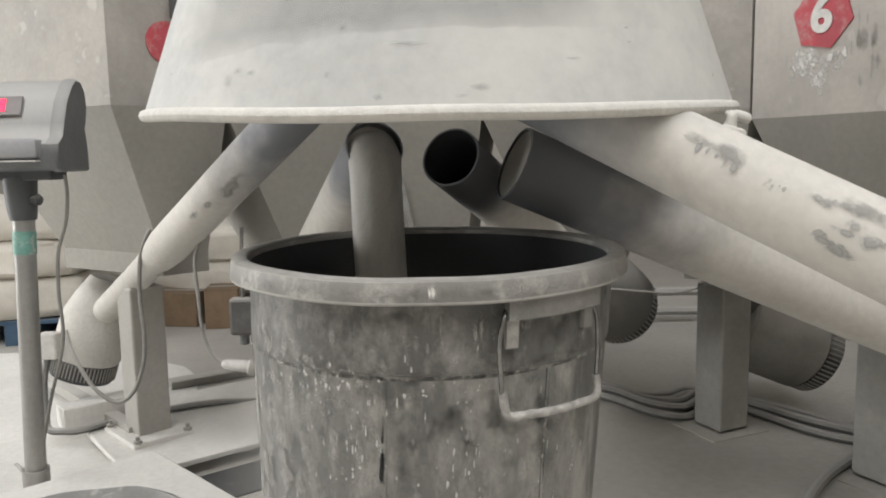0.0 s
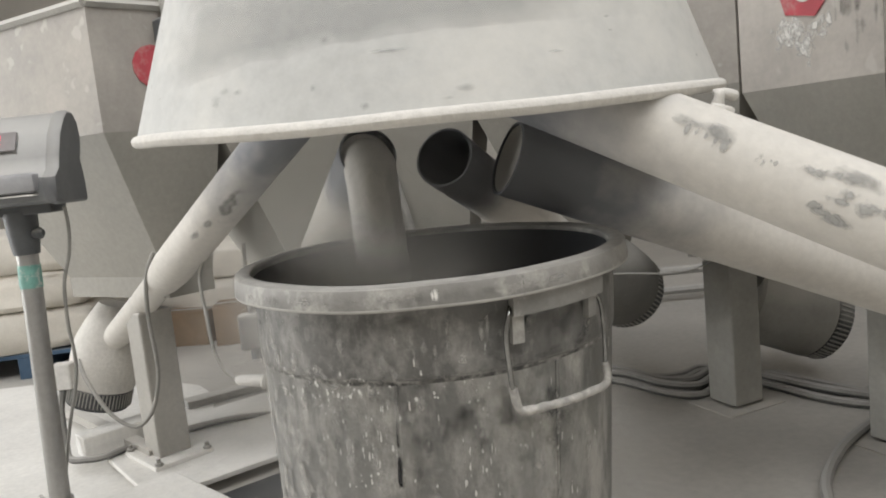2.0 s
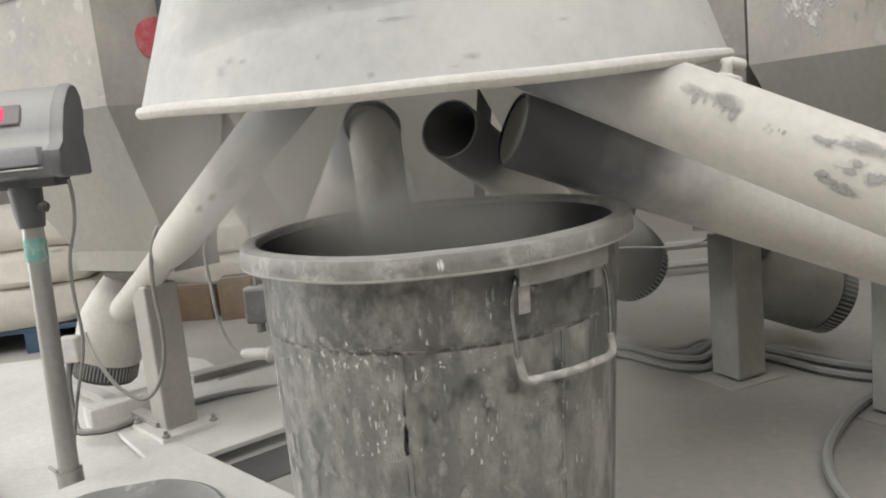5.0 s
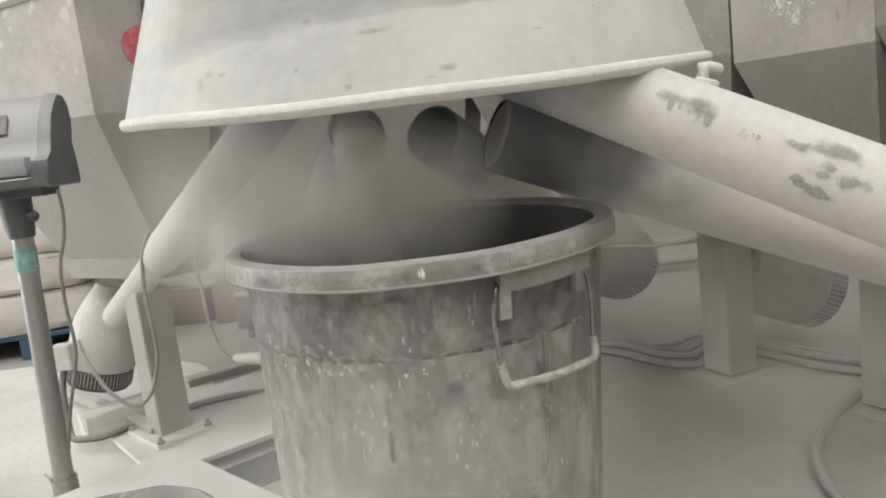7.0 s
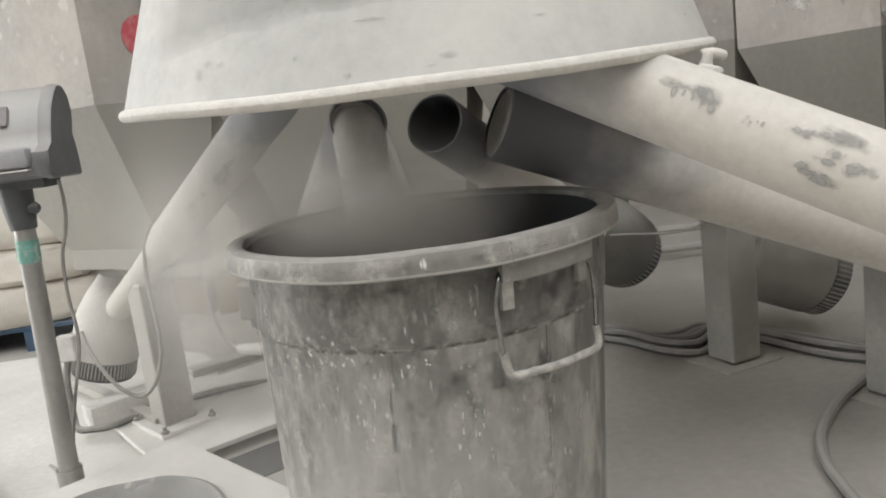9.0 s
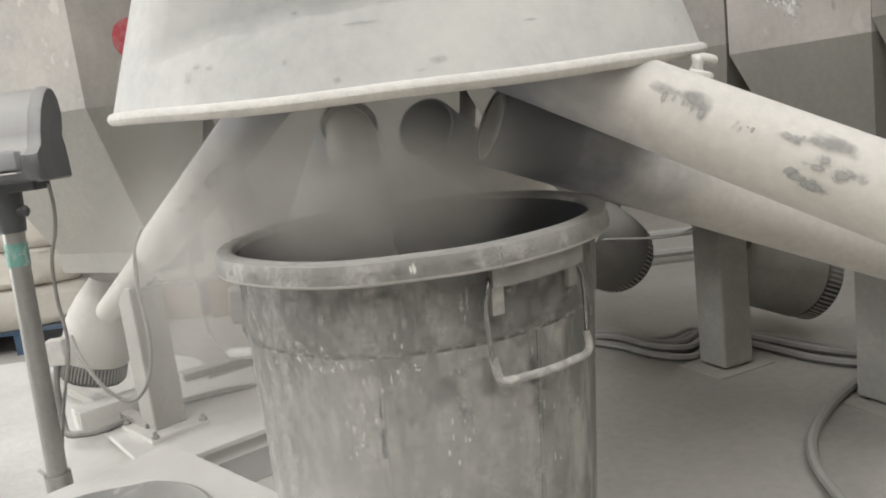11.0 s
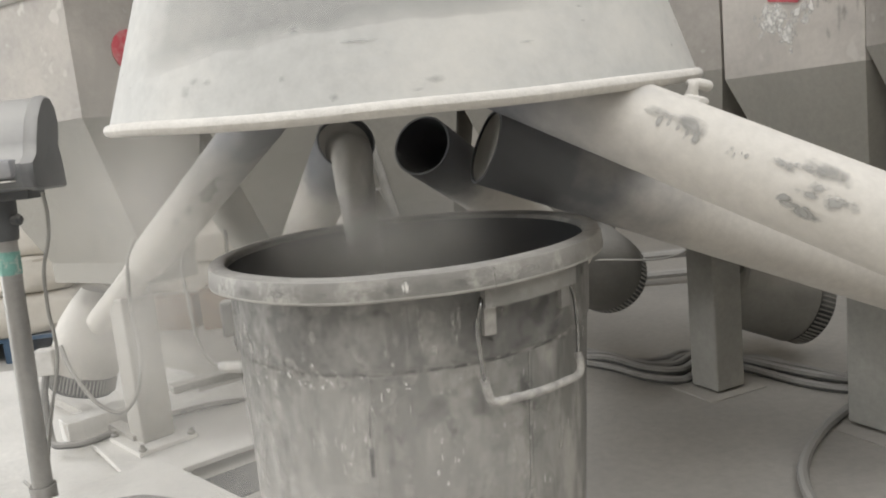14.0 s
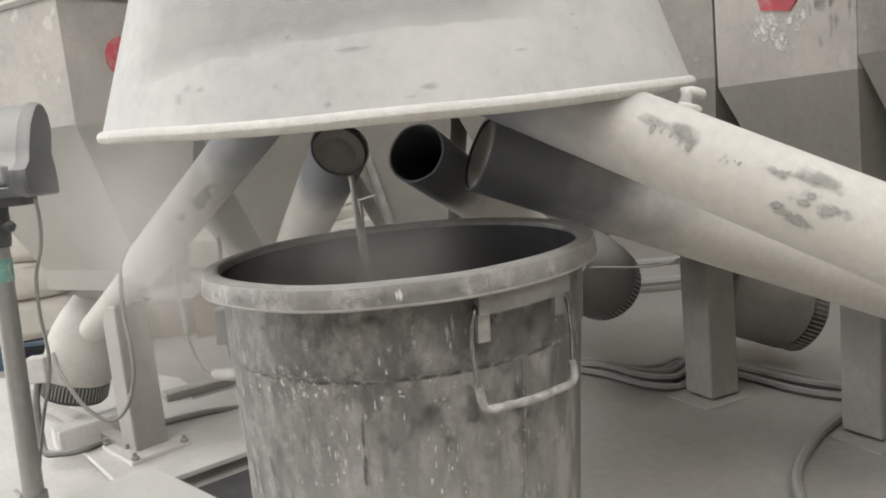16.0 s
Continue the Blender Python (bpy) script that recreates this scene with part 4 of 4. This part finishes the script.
FALL = [(-0.128, 0.30, 0.842), (-0.112, 0.256, 0.856), (-0.1, 0.22, 0.853), (-0.096, 0.195, 0.80), (-0.094, 0.188, 0.74), (-0.09, 0.183, 0.60), (-0.089, 0.18, 0.44)]
pour = stream("powder_stream", FALL, 0.047, "column of fine grey powder falling into the bucket")
ebb = stream("powder_stream", [(x + 0.008, y - 0.003, z - 0.006) for x, y, z in FALL[1:]], 0.031, "thin stream of powder falling as the flow ebbs", mouth=0.043)
trickle = stream("powder_stream", [(x + 0.018, y - 0.008, z - 0.018) for x, y, z in FALL[1:]], 0.0125, "trickle of powder falling as the flow ends", mouth=0.02)
thread = stream("powder_stream", [(x + 0.016, y - 0.012, z - 0.022) for x, y, z in FALL[1:]], 0.0055, "last thread of powder running from the tube")
thread_b = stream("powder_stream", [(x + 0.026, y - 0.006, z - 0.02) for x, y, z in FALL[1:]], 0.0032, "last thread of powder running from the tube")


def veil(name):
    """Airborne dust: mostly clear, with a little scattered light, fading out at each wisp's edge."""
    m = bpy.data.materials.new(name)
    m.use_nodes = True
    N, L = m.node_tree.nodes, m.node_tree.links
    N.clear()
    out, mixs, tr, df = N.new("ShaderNodeOutputMaterial"), N.new("ShaderNodeMixShader"), N.new("ShaderNodeBsdfTransparent"), N.new("ShaderNodeBsdfDiffuse")
    tl, half = N.new("ShaderNodeBsdfTranslucent"), N.new("ShaderNodeMixShader")
    df.inputs[0].default_value = tl.inputs[0].default_value = (0.93, 0.915, 0.88, 1)
    half.inputs[0].default_value = 0.5
    at = N.new("ShaderNodeAttribute")
    at.attribute_name = "thick"
    co, nz, rp, mu = N.new("ShaderNodeTexCoord"), N.new("ShaderNodeTexNoise"), N.new("ShaderNodeMapRange"), N.new("ShaderNodeMath")
    nz.inputs["Scale"].default_value, nz.inputs["Detail"].default_value, nz.inputs["Distortion"].default_value = 7.0, 3.0, 0.3
    rp.inputs["From Min"].default_value, rp.inputs["From Max"].default_value = 0.32, 0.68
    rp.inputs["To Min"].default_value, rp.inputs["To Max"].default_value = 0.5, 1.2
    mu.operation = "MULTIPLY"
    L.new(co.outputs["Object"], nz.inputs["Vector"])
    L.new(nz.outputs["Fac"], rp.inputs[0])
    L.new(rp.outputs[0], mu.inputs[0])
    L.new(at.outputs["Fac"], mu.inputs[1])
    L.new(mu.outputs[0], mixs.inputs[0])
    L.new(df.outputs[0], half.inputs[1])
    L.new(tl.outputs[0], half.inputs[2])
    L.new(tr.outputs[0], mixs.inputs[1])
    L.new(half.outputs[0], mixs.inputs[2])
    L.new(mixs.outputs[0], out.inputs[0])
    return m


M["veil"] = veil("airborne_dust")


def dust(count, size, wisp, thick, seed, label, flat=0.35):
    """A cloud of soft wisps, denser towards its middle."""
    rng = random.Random(seed)
    verts, faces, fac = [], [], []
    ring, levels = 16, (0.2, 0.4, 0.6, 0.8, 1.0)
    for k in range(count):
        c = Vector((rng.gauss(0, 0.42) * size[0], rng.gauss(0, 0.42) * size[1], rng.gauss(0, 0.42) * size[2]))
        r = wisp * rng.uniform(0.6, 1.5)
        q = Euler((radians(90) + rng.gauss(0, flat), rng.uniform(0, 6.28), rng.gauss(0, flat))).to_matrix()
        sx, sy = rng.uniform(0.8, 1.5), rng.uniform(0.6, 1.0)
        b = len(verts)
        verts.append(c)
        fac.append(thick * rng.uniform(0.6, 1.3))
        for lv, w in ((q1, 0.5 + 0.5 * math.cos(math.pi * q1)) for q1 in levels):
            for i in range(ring):
                a = 2 * math.pi * i / ring
                verts.append(c + q @ Vector((r * sx * lv * math.cos(a), r * sy * lv * math.sin(a), 0.12 * r * lv * lv * math.sin(2 * a))))
                fac.append(fac[b] * w)
        for i in range(ring):
            j = (i + 1) % ring
            faces.append((b, b + 1 + i, b + 1 + j))
            for lv in range(len(levels) - 1):
                o1, o2 = b + 1 + lv * ring, b + 1 + (lv + 1) * ring
                faces.append((o1 + i, o2 + i, o2 + j, o1 + j))
    me = bpy.data.meshes.new("dust_cloud")
    me.from_pydata(verts, [], faces)
    at = me.attributes.new("thick", "FLOAT", "POINT")
    at.data.foreach_set("value", fac)
    for p in me.polygons:
        p.use_smooth = True
    me.materials.append(M["veil"])
    return tagged(new("dust_cloud", me), label, "dust", kind="stuff")


DUST = "drifting cloud of pale airborne powder"
in_bucket = dust(34, (0.22, 0.18, 0.05), 0.13, 0.14, 21, DUST)
left_haze = dust(14, (0.17, 0.18, 0.14), 0.2, 0.13, 2, DUST)
burst = dust(12, (0.2, 0.2, 0.1), 0.18, 0.12, 3, DUST)
plume = dust(26, (0.17, 0.12, 0.075), 0.135, 0.145, 4, DUST)
spill = dust(14, (0.1, 0.12, 0.11), 0.14, 0.14, 5, DUST)
skirt = dust(16, (0.05, 0.04, 0.2), 0.07, 0.13, 6, DUST)
right_veil = dust(8, (0.3, 0.1, 0.14), 0.3, 0.11, 7, DUST)
front_veil = dust(11, (0.2, 0.06, 0.12), 0.25, 0.1, 8, DUST)


def rows(*r):
    return [(t, pose(x, y, z)) for t, x, y, z in r]


def motions():
    walk(pour, rows((0, 0, 0, 0), (1.5, 0.003, -0.004, 0), (3, -0.002, 0.003, 0), (4.2, 0.003, 0, 0), (6.5, -0.002, 0.002, 0), (8, 0.002, 0, 0), (9.2, -0.003, 0.002, 0), (12, 0.002, 0, 0),
                    (13.45, 0.0, 0.002, 0), (13.6, 0.0, 0.0, -0.14), (13.75, 0.0, -0.02, -0.34), (13.9, 0.02, -0.06, -0.44), (16, 0.02, -0.06, -0.44)))
    walk(ebb, rows((0, 0, 0, 0), (12, 0.002, 0, 0), (14.3, 0.0, 0.0, 0), (14.65, 0.002, 0, 0), (14.75, 0.0, 0.0, -0.12), (14.88, 0.0, -0.02, -0.34), (15.0, 0.02, -0.06, -0.44), (16, 0.02, -0.06, -0.44)))
    walk(trickle, rows((0, 0, 0, 0), (12, 0.001, 0, 0), (15.0, 0.0, 0, 0), (15.12, 0, 0, -0.12), (15.25, 0, -0.02, -0.34), (15.35, 0.02, -0.05, -0.44), (16, 0.02, -0.05, -0.44)))
    walk(thread, rows((0, 0, 0, 0), (12, 0.001, 0, 0), (15, 0, 0, 0), (15.6, 0.002, 0, -0.005), (16, 0.001, 0, -0.01)))
    walk(thread_b, rows((0, 0, 0, 0), (12, 0.001, 0, 0), (15, 0, 0, 0), (15.7, 0.001, 0, -0.01), (16, 0.0, 0, -0.06)))
    walk(skirt, rows((0, -0.09, 0.17, 0.66), (1, -0.088, 0.17, 0.7), (2, -0.09, 0.17, 0.68), (4, -0.09, 0.17, 0.7), (7, -0.09, 0.16, 0.7), (12, -0.09, 0.16, 0.71), (14.6, -0.09, 0.17, 0.66), (15.5, -0.09, 0.15, 0.45), (16, -0.09, 0.12, 0.40)))
    walk(in_bucket, rows((0, -0.02, 0, 0.46), (0.8, -0.08, 0, 0.52), (1.5, -0.11, 0, 0.575), (3, -0.05, 0, 0.655), (4.2, -0.02, 0.02, 0.65), (6.3, 0.05, 0.02, 0.75), (7, -0.04, 0.0, 0.765), (9, -0.06, 0.0, 0.71),
                         (11.3, 0.0, 0, 0.775), (12.5, -0.04, -0.02, 0.785), (13.2, -0.03, 0, 0.75), (14, -0.05, 0, 0.69), (15, -0.08, 0, 0.665), (16, -0.08, 0, 0.66)))
    walk(plume, rows((0, -0.08, 0.1, 0.42), (1.2, -0.08, 0.1, 0.55), (2.4, -0.13, 0.1, 0.65), (3.1, -0.13, 0.1, 0.70), (4.2, -0.14, 0.1, 0.64), (5.4, -0.05, 0.1, 0.70), (6.3, 0.0, 0.0, 0.75), (7.2, -0.12, -0.1, 0.75), (9, -0.1, -0.03, 0.70), (11.3, -0.08, -0.1, 0.755),
                     (12.6, -0.08, -0.13, 0.755), (13.4, -0.12, 0.0, 0.69), (14.2, -0.12, 0.1, 0.55), (16, -0.1, 0.1, 0.42)))
    walk(left_haze, rows((0, -0.06, 0.05, 0.38), (1.5, -0.08, 0.08, 0.5), (2.6, -0.2, 0.15, 0.76), (4.2, -0.27, 0.2, 0.82), (6.3, -0.28, 0.2, 0.8), (7.5, -0.34, 0.2, 0.8), (9, -0.36, 0.22, 0.76), (11.3, -0.28, 0.2, 0.76),
                         (12.5, -0.24, 0.18, 0.74), (14, -0.44, 0.3, 0.8), (16, -0.5, 0.4, 0.82)))
    walk(burst, rows((0, 0.04, 0.02, 0.36), (4.2, 0.05, 0.02, 0.45), (5.4, 0.1, 0.08, 0.68), (6.3, 0.24, 0.12, 0.75), (7.0, 0.34, 0.16, 0.69), (8, 0.46, 0.3, 0.6), (9.2, 0.9, 1.0, 0.45), (11.3, 1.9, 1.7, 0.4), (13, 2.6, 2.2, 0.4), (16, 3.3, 2.6, 0.4)))
    walk(right_veil, rows((0, 0.03, 0.0, 0.25), (4.6, 0.03, 0.0, 0.25), (5.4, 0.1, -0.02, 0.6), (6.3, 0.42, -0.1, 0.55), (7.2, 0.55, -0.2, 0.42), (8.2, 0.6, -0.25, 0.18), (9.2, 0.75, -0.3, 0.02), (11.3, 1.2, -0.3, -0.05), (16, 1.9, -0.3, -0.1)))
    walk(front_veil, rows((0, 0.0, 0.0, 0.22), (5, 0.0, 0.0, 0.25), (6.2, -0.08, -0.15, 0.6), (7, -0.1, -0.42, 0.5), (8, -0.1, -0.42, 0.42), (9.2, -0.12, -0.42, 0.45), (11.3, -0.12, -0.42, 0.52), (12.5, -0.12, -0.42, 0.55), (13.4, -0.11, -0.42, 0.55), (14.3, -0.1, -0.42, 0.5), (16, -0.1, -0.44, 0.4)))
    walk(spill, rows((0, -0.06, 0.0, 0.34), (5, -0.06, 0, 0.42), (6.6, -0.2, 0.0, 0.72), (8, -0.36, 0.0, 0.68), (9.2, -0.38, 0.02, 0.62), (11.3, -0.34, -0.05, 0.66), (12.5, -0.36, -0.1, 0.62), (13.5, -0.42, -0.02, 0.56), (14.5, -0.44, 0.1, 0.62), (16, -0.44, 0.2, 0.66)))


motions()
